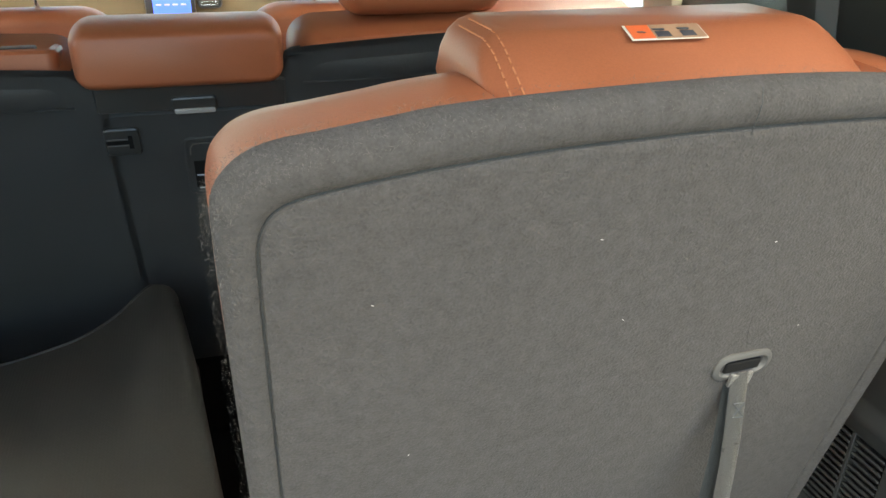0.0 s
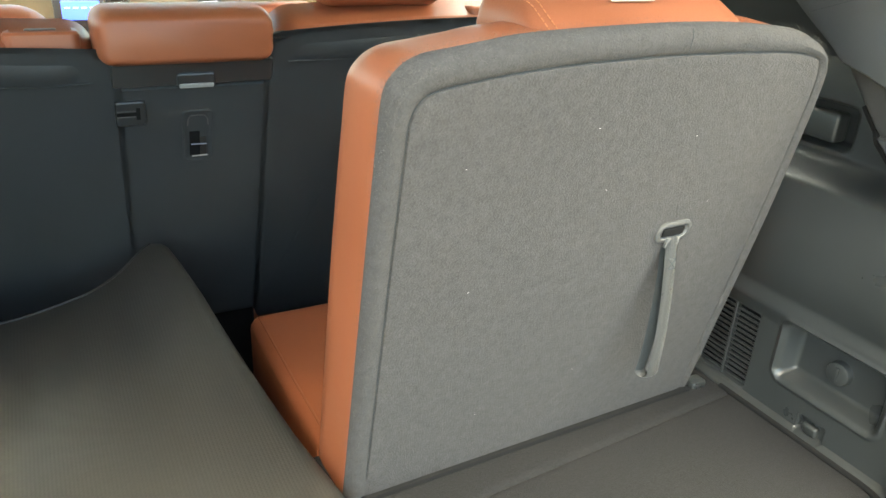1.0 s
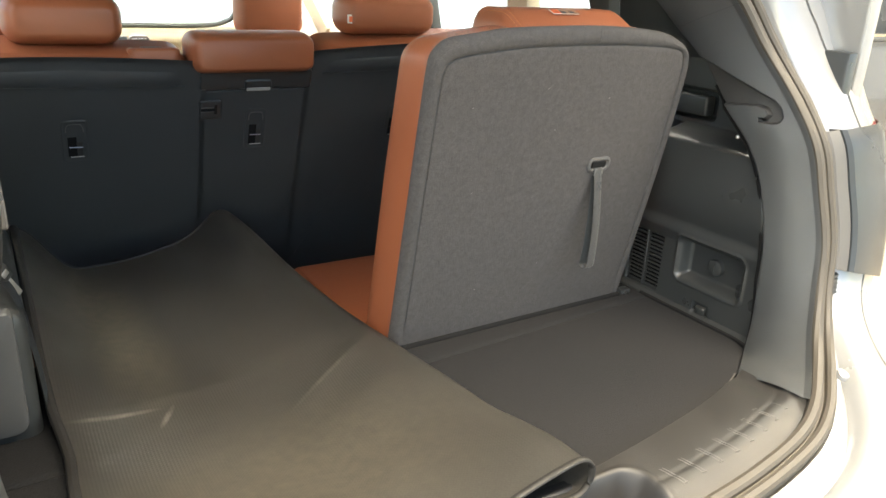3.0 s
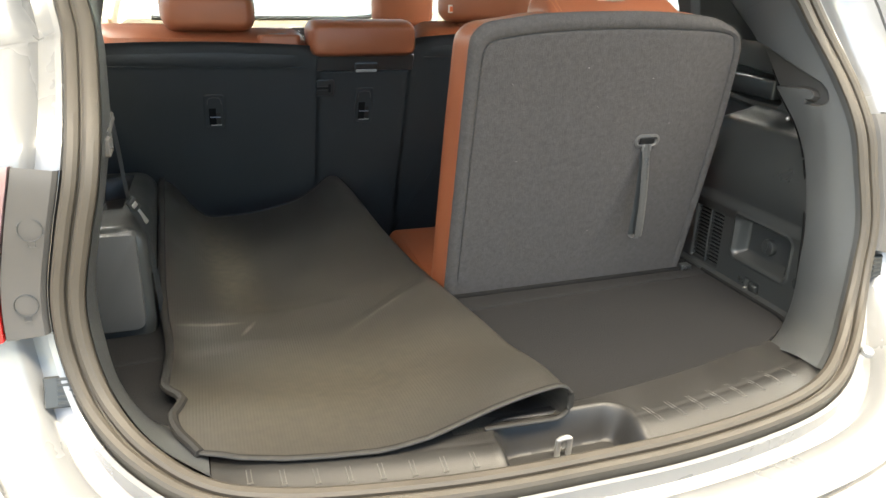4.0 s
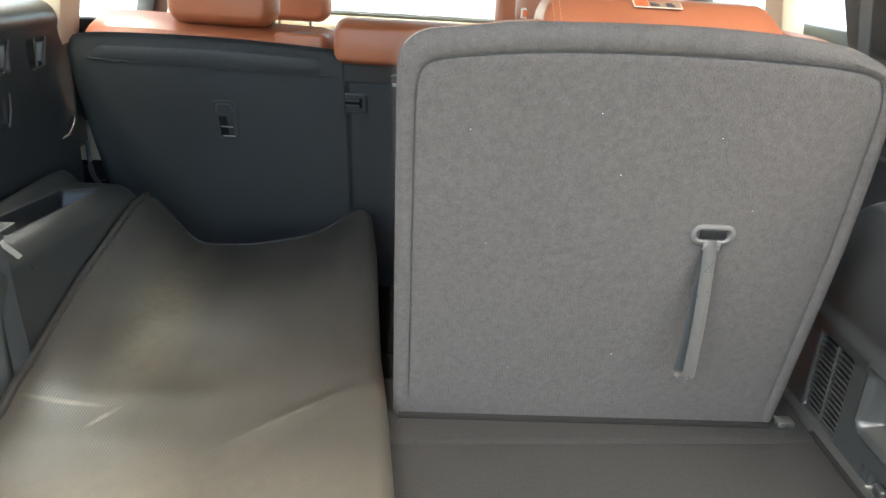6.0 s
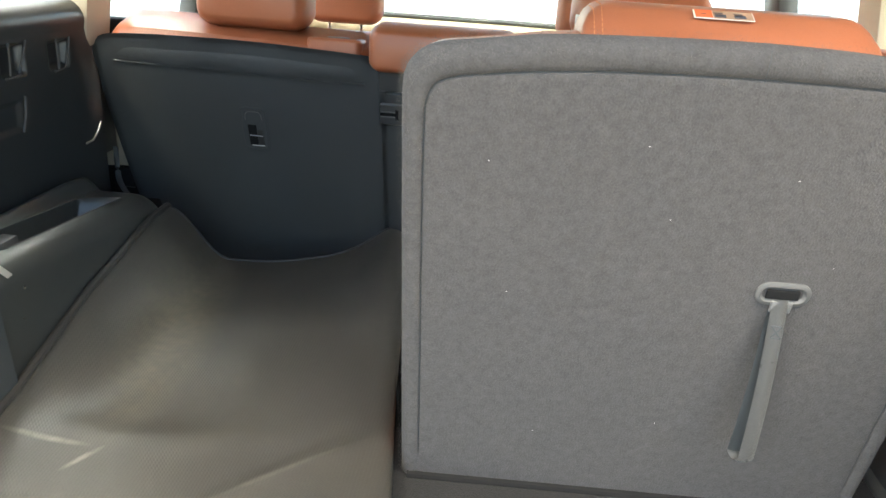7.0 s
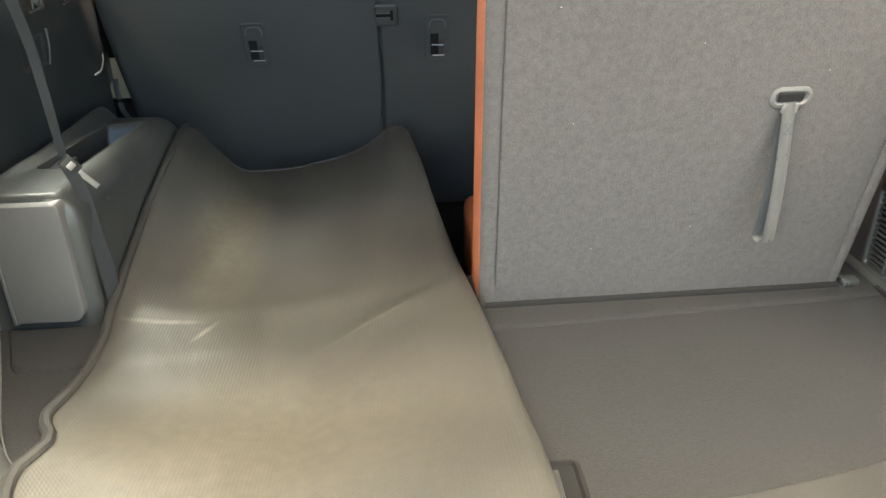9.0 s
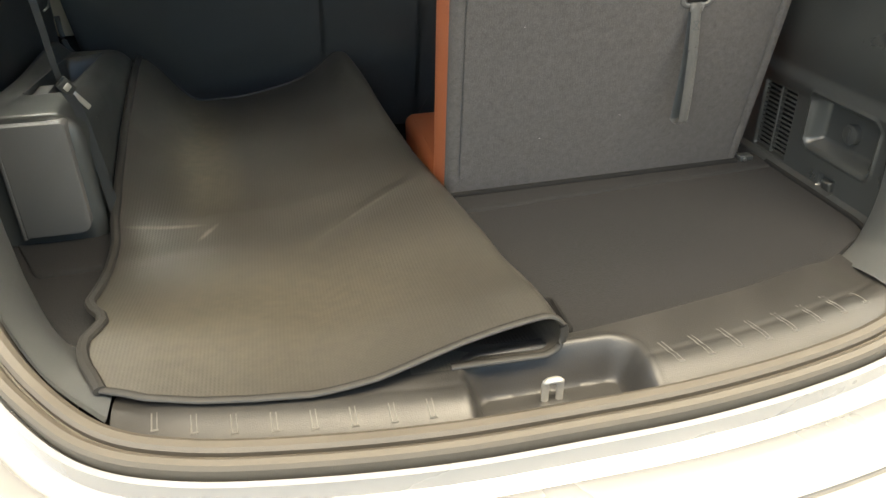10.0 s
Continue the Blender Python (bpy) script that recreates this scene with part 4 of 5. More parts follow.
part("join_seam", tube([MS @ Vector((0.300, v, 0.0046 - 0.5 * max(v - 0.572, 0))) for v in np.linspace(0.552, 0.581, 8)], 0.0004, 5), FABRIC, seat)
part("crease_line", tube([MS @ Vector((0.378 + 0.06 * (v - 0.352) - 0.010 * math.sin(40 * (v - 0.352)), v, 0.0026)) for v in np.linspace(0.352, 0.392, 8)], 0.0003, 5), FELT, seat)
# head pad
PAD = [(0.010, 0.53), (0.003, 0.545), (0.0, 0.556), (0.003, 0.572), (0.008, 0.5825), (0.015, 0.589), (0.024, 0.5925)]
PAD_X, PAD_Y, PAD_R = 0.144, 0.351, 0.030
pad = shell(rrect(PAD_X, 0.420, PAD_Y, 0.505, PAD_R, 10), PAD, Matrix(), True, True)


def pad_lean(y, z):
    """How far the pad's rear face leans forward at a height."""
    return 0.043 * smooth(0.548, 0.592, z) * (1 - smooth(0.40, 0.49, y))


for v in pad.verts:
    v.co.y += pad_lean(v.co.y, v.co.z) + 0.003 + 0.03 * (v.co.x - PAD_X)
hp = part("head_pad", pad, LEATHER, seat, "orange-tan leather head pad with double stitching")
for dx in (0.0125, 0.0195):
    top = table(PAD[2:], dx)
    corner = PAD_R - math.sqrt(PAD_R ** 2 - (PAD_R - dx) ** 2)
    path = []
    for q in np.linspace(0, 1, 60):
        z = 0.553 + (top - 0.553) * smooth(0, 0.45, q)
        s_ = table([(v, o) for o, v in PAD[2:]], z) + corner
        y = PAD_Y + s_ + 0.085 * max(q - 0.35, 0) / 0.65
        path.append(Vector((PAD_X + dx, y + pad_lean(y, z) + 0.003, z + 0.0004)))
    bm = bmesh.new()
    for k in range(0, 58, 2):
        tube([path[k], path[k].lerp(path[k + 2], 0.65)], 0.0006, 5, bm=bm)
    part("stitching", bm, THREAD, hp)
lab = thing("warning_label", (0.274, 0.4085, 0.585), "small white and orange warning label sewn on the head pad", "label")
ML = Matrix.Translation((0.274, 0.411, 0.5890)) @ Matrix.Rotation(radians(22), 4, "X") @ Matrix.Scale(0.66, 4, (0, 1, 0)) @ Matrix.Scale(0.94, 4, (1, 0, 0))
part("card", box(-0.029, 0.029, -0.0125, 0.0125, 0, 0.0006, 0.0002, 1, ML), LABEL, lab)
part("panel", box(-0.0102, 0.0280, -0.0115, 0.0115, 0.0006, 0.0009, 0, 1, ML), LABELTAN, lab)
part("panel", box(-0.0275, -0.011, -0.011, 0.011, 0.0008, 0.0012, 0, 1, ML), LABELRED, lab)
for cx in (-0.002, 0.017):
    bm = cyl(ML @ Vector((cx - 0.003, 0.004, 0.0008)), (0, 0, 1), 0.0042, 0.0005, n=12)
    box(cx - 0.007, cx + 0.004, -0.009, 0.0, 0.0008, 0.0012, 0.0015, 1, ML, bm)
    part("symbol", bm, LABELINK, lab)
part("symbol", cyl(ML @ Vector((-0.0192, -0.001, 0.0011)), (0, 0, 1), 0.0032, 0.0005, n=3), LABELINK, lab)
# cushion
part("seat_cushion", box(0.018, 0.55, 0.50, 1.06, -0.22, -0.055, 0.024, 5), LEATHER, seat, "orange-tan leather")
part("cushion_base", box(0.03, 0.53, 0.52, 1.02, -0.378, -0.20, 0.02, 2), BLACK, seat)
part("cushion_seam", tube([(0.036, 0.53, -0.0560), (0.034, 0.80, -0.0560), (0.036, 1.04, -0.0565)], 0.0022, 6), LEATHER, seat)
part("hinge", box(0.562, 0.590, 0.470, 0.492, -0.004, 0.010, 0.004, 2), BLACK, seat, "black hinge foot")
part("hinge_pin", cyl((0.570, 0.470, 0.005), (0, -1, 0), 0.0035, 0.004, 0.001, 12), DARKCHROME, seat)
# near-black tube drawn in for the shadow line under the felt
part("foot_shade", tube([(x, 0.463 + 0.03 * x - 0.0045, 0.0016) for x in np.linspace(0.0, 0.555, 12)], 0.0058, 8), CABIN, seat)
# pull strap
bez = shell(rrect(0.353, 0.409, 0.310 * K, 0.338 * K, 0.0135), [(0, 0.002), (0, 0.0042), (0.0015, 0.0052), (0.005, 0.0055), (0.0065, 0.0035), (0.008, 0.002)], MS)
strap_b = part("strap_bezel", bez, BEZEL, seat, "grey plastic strap bezel")
part("slot", box(0.364, 0.398, 0.318 * K, 0.329 * K, 0.002, 0.0050, 0.001, 1, MS), CABIN, strap_b)
part("strap_fold", box(0.3705, 0.3925, 0.304 * K, 0.3175 * K, 0.005, 0.0085, 0.0015, 2, MS), WEBBING, strap_b, "folded grey webbing end")


def strap_pt(t):
    """Middle of the hanging front strand, 0 at the slot to 1 at the loop's foot."""
    return Vector((0.3820 + 0.001 * t, 0.3985 - 0.010 * math.sin(math.pi * 0.75 * t) - 0.002 * t, 0.318 - 0.190 * t))


ws = [-0.0080, -0.0060, -0.0022, 0.0022, 0.0060, 0.0080]
wz = [0.0016, 0.0, -0.0012, -0.0012, 0.0, 0.0016]
bm = bmesh.new()
front = [[strap_pt(t) + Vector((w, e - 0.12 * w, 0.05 * w)) for w, e in zip(ws, wz)] for t in np.linspace(0, 1, 24)]
loop_end = []
for a in np.linspace(20, 180, 9):
    c = strap_pt(1.0) + Vector((0, 0.007, 0))
    loop_end.append([c + Vector((w - 0.009 * a / 180, -0.007 * math.cos(radians(a)) + e - 0.12 * w, -0.007 * math.sin(radians(a)) + 0.05 * w)) for w, e in zip(ws, wz)])
back = [[strap_pt(t) + Vector((w - 0.009 * t, 0.014 - 0.006 * (1 - t) - 0.12 * w, 0.05 * w)) for w in ws] for t in np.linspace(0.98, 0.05, 12)]
loft(front + loop_end, False, bm=bm)
bmesh.ops.solidify(bm, geom=bm.faces, thickness=0.0012)
strap_o = part("pull_strap", bm, WEBBING, seat, "grey woven pull strap")
# back of the same strap; the darker BELT colour carries its shade
bm = loft([loop_end[-1]] + back, False)
bmesh.ops.solidify(bm, geom=bm.faces, thickness=0.0012)
part("strap_return", bm, BELT, strap_o, "return strand of the same webbing, coloured darker for shade")
bm = bmesh.new()
for a, b in (((-0.005, 0.290), (0.005, 0.277)), ((0.005, 0.290), (-0.005, 0.277)), ((-0.005, 0.290), (0.005, 0.290)), ((-0.005, 0.277), (0.005, 0.277))):
    ps = []
    for q, zz in (a, b):
        ps.append(strap_pt((0.318 - zz) / 0.190) + Vector((q, -0.0018 - 0.12 * q, 0)))
    tube(ps, 0.0006, 5, bm=bm)
part("cross_stitch", bm, BELT, strap_o)
# loose fibres standing off the felt
random.seed(5)
fz_v, fz_f = [], []
RIMS = {off: inset(OUT, off) for off in (0.0, 0.002, 0.006, 0.012)}
for k in range(26000):
    if k % 5 < 3:
        off = random.choice((0.0, 0.0, 0.002, 0.006, 0.012))
        q = random.choice(RIMS[off])
        x, v = q[0] + random.uniform(-0.006, 0.006), q[1] + random.uniform(-0.006, 0.006)
        w0 = {0.0: -0.012, 0.002: -0.004, 0.006: 0.0, 0.012: 0.003}[off] - 0.001
        lift = 0.0012
    else:
        x, v, w0, lift = random.uniform(0.01, 0.53), random.uniform(0.0, 0.55), 0.0022, 0.0005
    a, L = random.uniform(0, 2 * math.pi), random.uniform(0.0008, 0.0024)
    dx, dv = math.cos(a) * L, math.sin(a) * L
    n = len(fz_v)
    for px, pv, pw in ((x - dv * 0.06, v + dx * 0.06, w0), (x + dv * 0.06, v - dx * 0.06, w0), (x + dx, v + dv, w0 + lift * random.uniform(0.3, 1.6))):
        fz_v.append(MS @ Vector((px, pv, pw)))
    fz_f.append((n, n + 1, n + 2))
fz = bpy.data.meshes.new("fuzz")
fz.from_pydata(fz_v, [], fz_f)
fz.materials.append(FIBRE)
fuzz = new("fuzz", fz)
fuzz.parent = seat
fuzz.matrix_parent_inverse = base_of(seat).inverted()
tagged(fuzz, "", "", "", "stuff")
# lint specks on the felt
LINTS = [(0.069, 0.448), (0.358, 0.451), (0.215, 0.474), (0.10, 0.30), (0.42, 0.36), (0.29, 0.13), (0.25, 0.40), (0.15, 0.10)]
for k, (x, z) in enumerate(LINTS):
    random.seed(k)
    a = random.uniform(0, 3.1)
    L = random.uniform(0.0004, 0.0009)
    tube_pts = [MS @ Vector((x + math.cos(a) * L * s, z * K + math.sin(a) * L * s, 0.0042)) for s in (-1, 1)]
    sp = part("lint_speck", tube(tube_pts, 0.00028, 5), LINT, None)
    tagged(sp, "tiny pale lint speck stuck to the grey felt", "lint", "lint on the felt")

# ---- second-row seats ----
MR = basis((0, 1.229, 0), (1, 0, 0), (0, -0.36, 1))
K2 = 1.063


def latch(x, z0, z1, w, parent):
    lo, hi = z0 * K2, z1 * K2
    h = hi - lo
    rim = [(0, -0.001), (0, 0.0012), (0.0015, 0.0022), (0.004, 0.0022), (0.006, 0.0012), (0.008, 0.0010)]
    b = part("latch_bezel", shell(rrect(x - w, x + w, lo, hi, 0.011), rim, MR), FABRIC, parent, "black plastic anchor bezel")
    part("anchor_slot", box(x - w * 0.55, x + w * 0.12, lo + h * 0.13, lo + h * 0.60, 0.0004, 0.0022, 0.0004, 1, MR), CABIN, b)
    part("anchor_recess", box(x + w * 0.125, x + w * 0.56, lo + h * 0.13, lo + h * 0.48, 0.0004, 0.0019, 0.0004, 1, MR), SILL, b)
    part("anchor_bar", tube([MR @ Vector((x - w * 0.46, lo + h * 0.36, 0.0028)), MR @ Vector((x + w * 0.54, lo + h * 0.35, 0.0028))], 0.0012, 8), DARKCHROME, b)
    part("bezel_lip", tube([MR @ Vector((x + w * q, lo + h * 0.12, 0.0024)) for q in (-0.40, 0, 0.60)], 0.0011, 6), STRIP, b)
    arc = [(-0.66, 0.72), (-0.62, 0.84), (-0.45, 0.90), (0, 0.91), (0.45, 0.90), (0.62, 0.84), (0.66, 0.72)]
    part("bezel_arch", tube([MR @ Vector((x + w * q, lo + h * v, 0.0022)) for q, v in arc], 0.0010, 6), BEZEL, b)
    return b


def row_seat(label, out, ltop, hx0, hx1, hz, lx):
    s = thing("rear_seat", ((out[0][0] + 0.2), 1.4, -0.38), label, "seat", "second-row seats")
    o = spline([(x, z * K2, 0) for x, z in out], 6, True)
    o = dense([(p.x, p.y) for p in o], 0.02)
    part("back_panel", shell(o, [(0.004, -0.030), (0.0, -0.016), (0.003, -0.005), (0.010, 0.0), (0.02, 0.0)], MR), FABRIC, s, "black fabric back panel")
    zt = max(z for _, z in out)
    xa, xb = min(x for x, _ in out), max(x for x, _ in out)
    crease = [MR @ Vector((xa + 0.02 + (xb - xa - 0.04) * t, (zt - 0.038 - 0.004 * math.sin(math.pi * t) - (0.010 * smooth(0.3, 1, t) if xa < 0 else 0.012 * (1 - smooth(0, 0.6, t)))) * K2, 0.001)) for t in np.linspace(0, 1, 20)]
    tops = sorted((x, z) for x, z in out if z > 0.39)
    roll = []
    for s_ in np.linspace(0, 1, 12):
        row = []
        for t in np.linspace(0, 1, 40):
            x = xa + 0.014 + (xb - xa - 0.028) * t
            vc = (zt - 0.040 - 0.004 * math.sin(math.pi * t) - (0.010 * smooth(0.3, 1, t) if xa < 0 else 0.012 * (1 - smooth(0, 0.6, t)))) * K2
            vt = table(tops, x) * K2 - 0.008
            row.append(MR @ Vector((x, vc + (vt - vc) * s_, -0.002 + 0.007 * math.sin(math.pi * min(s_ * 0.85 + 0.08, 1)) ** 0.6 * min(1, 8 * t, 8 * (1 - t)) + 0.001 * math.sin(31 * t) * (1 - s_))))
        roll.append(row)
    part("top_roll", loft(roll, False), FABRIC, s)
    part("crease_seam", tube(crease, 0.0028, 6, 0.6), FABRIC, s)
    part("core", box(xa + 0.05, xb - 0.03, -0.20, 0.41, -0.12, -0.02, 0.02, 2, MR), CABIN, s)
    body = rrect(xa + 0.004, xb - 0.004, 0.375, ltop * K2, (0.03, 0.03, 0.045, 0.045), 8)
    rest = shell(body, [(0.012, -0.014), (0.002, -0.026), (0.0, -0.05), (0.004, -0.11), (0.02, -0.135), (0.028, -0.14)], MR, True, True)
    for v in rest.verts:
        v.co.z -= (0.014 * smooth(-0.60, -0.17, v.co.x) if xa < 0 else 0.012 * (1 - smooth(0.10, 0.45, v.co.x))) * smooth(0.30, 0.42, v.co.z)
    part("backrest", rest, LEATHER, s, "tan leather backrest")
    hr = pillow(hx0, hx1, hz, hz + 0.098, 1.090, 1.205, 0.036, 0.03)
    h = part("headrest", hr, LEATHER, s, "tan leather headrest")
    for px in (hx0 * 0.68 + hx1 * 0.32, hx0 * 0.32 + hx1 * 0.68):
        part("post", tube([(px, 1.16, hz + 0.04), (px, 1.18, hz - 0.05)], 0.006, 10), CHROME, h)
    latch(lx, 0.226, 0.320, 0.026, s)
    part("seat_base", box(xa + 0.02, xb - 0.02, 1.38, 1.80, -0.378, 0.02, 0.05, 4), LEATHER, s, "tan leather cushion")
    return s


LSEAT = [(-0.45, -0.185), (-0.565, -0.10), (-0.655, -0.03), (-0.680, 0.04), (-0.690, 0.13), (-0.697, 0.28), (-0.697, 0.384), (-0.690, 0.416), (-0.65, 0.431), (-0.42, 0.434), (-0.20, 0.424),
         (-0.172, 0.418), (-0.167, 0.40), (-0.167, 0.2), (-0.167, 0.0), (-0.168, -0.16), (-0.19, -0.185)]
sl = row_seat("wide second-row seat, black fabric back, tan leather top and headrest", LSEAT, 0.453, -0.522, -0.300, 0.469, -0.416)
RSEAT = [(0.50, -0.185), (0.58, -0.10), (0.66, -0.03), (0.70, 0.10), (0.70, 0.40), (0.66, 0.452), (0.40, 0.458), (0.14, 0.445), (0.108, 0.436), (0.103, 0.41), (0.103, 0.1), (0.103, -0.16), (0.12, -0.185)]
sr = row_seat("second-row seat behind the upright one, black back, tan leather top", RSEAT[::-1], 0.470, 0.186, 0.440, 0.490, 0.340)
for s, x0, x1, zz in ((sl, -0.300, -0.195, 0.455), (sr, 0.480, 0.600, 0.482)):
    gd = part("belt_guide", shell(rrect(x0, x1, 1.085, 1.165, 0.015, 6), [(0, -0.02), (0, 0.004), (0.003, 0.008), (0.010, 0.010), (0.014, 0.004), (0.016, 0.0)], Matrix.Translation((0, 1.12, zz)) @ pose(0, 0, 0, -4, 0, 0) @ Matrix.Translation((0, -1.12, 0))), LEATHER, s, "tan plastic belt guide")
    part("belt_slot", box(x0 + 0.03, x1 - 0.03, 1.115, 1.135, zz - 0.004 + 0.004, zz + 0.010, 0.003, 2), BLACK, gd)
mid = thing("centre_seat_back", (-0.033, 1.3, -0.38), "narrow black centre seat back with fold-down tan leather head", "seat", "second-row seats")
co = rrect(-0.161, 0.097, -0.185, 0.372 * K2, 0.006, 4)
part("lower_panel", shell(co, [(0, -0.03), (0, -0.004), (0.003, 0.0), (0.005, 0.0)], MR), FABRIC, mid, "black fabric back panel")
co = rrect(-0.161, 0.097, 0.375 * K2, 0.418 * K2, 0.006, 4)
part("upper_panel", shell(co, [(0, -0.03), (0, 0.0), (0.003, 0.004), (0.005, 0.004)], MR), BLACK, mid, "black plastic release panel")
hl = thing("warning_label", (0.198, 1.10, 0.53), "small pale blue and white label on the headrest", "label")
part("card", box(0.192, 0.222, 1.0935, 1.0945, 0.519, 0.539, 0, 1), LABEL, hl)
part("symbol", box(0.196, 0.206, 1.0925, 1.0934, 0.522, 0.535, 0, 1), LABELRED, hl)
part("symbol", box(0.209, 0.219, 1.0925, 1.0934, 0.522, 0.535, 0, 1), SCREENBLUE, hl)
hb = part("release_handle", shell(rrect(-0.062, -0.001, 0.374 * K2, 0.398 * K2, 0.006), [(0, 0.004), (0, 0.0075), (0.002, 0.009), (0.004, 0.009)], MR), BLACK, mid)
part("handle_strip", box(-0.059, -0.004, 0.3745 * K2, 0.382 * K2, 0.006, 0.0115, 0.002, 2, MR), STRIP, hb, "bright metal pull strip")
sb = part("belt_anchor", shell(rrect(-0.160, -0.112, 0.309 * K2, 0.352 * K2, 0.007), [(0, 0), (0, 0.004), (0.002, 0.006), (0.006, 0.006)], MR), BLACK, mid, "black T-slot anchor")
part("t_slot", box(-0.158, -0.124, 0.3285 * K2, 0.3345 * K2, 0.0055, 0.0068, 0, 1, MR), CABIN, sb)
# lighter lines added for the highlight on the slot's edges
for vv in (0.3265, 0.3365):
    part("slot_glint", tube([MR @ Vector((x, vv * K2, 0.0066)) for x in (-0.157, -0.140, -0.129)], 0.0010, 6), BEZEL, sb)
part("t_slot_end", box(-0.128, -0.122, 0.321 * K2, 0.342 * K2, 0.006, 0.0070, 0, 1, MR), CABIN, sb)
latch(-0.030, 0.226, 0.328, 0.026, mid)
part("head", pillow(-0.180, 0.098, 0.411, 0.501, 1.040, 1.185, 0.028, 0.020), LEATHER, mid, "tan leather folded head section")
part("core", box(-0.155, 0.09, 1.30, 1.40, -0.378, 0.20, 0.02, 2), CABIN, mid)

# ---- front seats and dashboard ----
for cx, yy, nm in ((0.325, 2.0, "passenger"), (-0.435, 2.0, "driver")):
    fs = thing("front_seat", (cx, yy + 0.3, -0.38), "tan leather front seat with headrest", "seat", "front seats")
    part("backrest", pillow(cx - 0.235, cx + 0.235, -0.30, 0.385, yy - 0.02, yy + 0.13, 0.10, 0.04), LEATHER, fs)
    part("headrest", pillow(cx - 0.118, cx + 0.118, 0.405, 0.60, yy, yy + 0.11, 0.045, 0.03), LEATHER, fs)
    for px in (-0.05, 0.05):
        part("post", tube([(cx + px, yy + 0.05, 0.45), (cx + px, yy + 0.06, 0.35)], 0.006, 10), CHROME, fs)
    part("cushion", box(cx - 0.24, cx + 0.24, yy + 0.10, yy + 0.60, -0.378, -0.02, 0.05, 4), LEATHER, fs)
struct("dashboard", box(-0.76, 0.76, 2.76, 3.14, -0.30, 0.355, 0.04, 4), DASH, "beige moulded car dashboard", "dashboard")
dis = thing("dash_display", (-0.08, 2.74, 0.29), "lit blue dashboard display in a dark bezel", "screen")
part("bezel", box(-0.19, -0.030, 2.735, 2.758, 0.20, 0.345, 0.008, 2), BLACK, dis)
part("panel", box(-0.165, -0.045, 2.731, 2.7345, 0.250, 0.312, 0.002, 1), SCREEN, dis)
for k in range(4):
    part("text_bar", box(-0.155 + k * 0.026, -0.138 + k * 0.026, 2.7295, 2.7308, 0.288, 0.293, 0, 1), LABEL, dis)
for x0 in (-0.024, 0.29):
    va = part("vent", shell(rrect(x0, x0 + 0.082, 0.272, 0.346, 0.018, 6), [(0, -0.01), (0, 0.006), (0.003, 0.010), (0.008, 0.008), (0.010, -0.002)], basis((0, 2.758, 0), (1, 0, 0), (0, 0, 1))), BLACK, dis, "black louvred air vent")
    for k in range(6):
        part("slat", box(x0 + 0.012, x0 + 0.070, 2.748, 2.755, 0.283 + k * 0.0095, 0.286 + k * 0.0095, 0.001, 1), DARKCHROME, va)

# ---- rubber mat ----
FOLD_X = [(-0.05, 0.022), (0.1, 0.018), (0.25, 0.006), (0.42, -0.013), (0.58, -0.035), (0.75, -0.052), (0.95, -0.072), (1.15, -0.100)]
LEFT_X = [(-0.05, -0.488), (0.0, -0.490), (0.03, -0.503), (0.056, -0.516), (0.080, -0.525), (0.105, -0.530), (0.120, -0.528), (0.133, -0.521), (0.148, -0.516), (0.160, -0.515), (0.172, -0.519), (0.183, -0.528),
          (0.20, -0.538), (0.22, -0.543), (0.31, -0.541), (0.36, -0.538), (0.41, -0.541), (0.46, -0.547), (0.56, -0.551), (1.2, -0.553)]
EDGE_UP = [(0.40, 0.0), (0.46, 0.012), (0.55, 0.036), (0.71, 0.078), (0.94, 0.110), (1.05, 0.112)]
FRONT_Y = [(-0.53, 0.080), (-0.515, 0.046), (-0.49, 0.010), (-0.445, -0.015), (-0.39, -0.032), (-0.33, -0.043), (-0.27, -0.051), (-0.20, -0.053), (-0.10, -0.041), (0.03, -0.033)]
BACK_Y = [(-0.58, 1.00), (-0.50, 1.03), (-0.40, 1.04), (-0.25, 1.06), (-0.13, 1.12), (-0.08, 1.10)]


def mat_z(x, y):
    z = 0.007 + 0.027 * (1 - smooth(-0.01, 0.19, y - floor_front(x)))
    h = 0.048 - 0.014 * smooth(0.0, 0.5, y)
    z += h * smooth(-0.29, -0.005, x - table(FOLD_X, y) + 0.012)
    z += table(EDGE_UP, y) * smooth(-0.43, -0.556, x) ** 1.5
    z += 0.034 * math.exp(-((x + 0.125) / 0.05) ** 2) * smooth(0.70, 1.10, y)
    z += 0.016 * smooth(0.55, 1.0, y)
    z += 0.004 * math.exp(-((y - 0.47 - 0.06 * (x + 0.3)) / 0.03) ** 2) * smooth(-0.1, -0.3, x)
    z += 0.005 * math.exp(-((y - 0.400 - 0.68 * (x + 0.143)) / 0.022) ** 2) * smooth(-0.26, -0.18, x) * (1 - smooth(-0.09, -0.03, x))
    z += 0.003 * smooth(0.33, 0.36, y - 0.09 * (x + 0.44)) * (1 - smooth(0.40, 0.47, y)) * (1 - smooth(-0.40, -0.30, x))
    z += 0.0025 * noise.noise(Vector((x * 7, y * 5, 0.3)))
    return z


mat = thing("rubber_mat", (-0.27, 0.5, 0), "ribbed grey-brown rubber boot mat with its edge folded under", "mat")
NU, NV = 110, 130


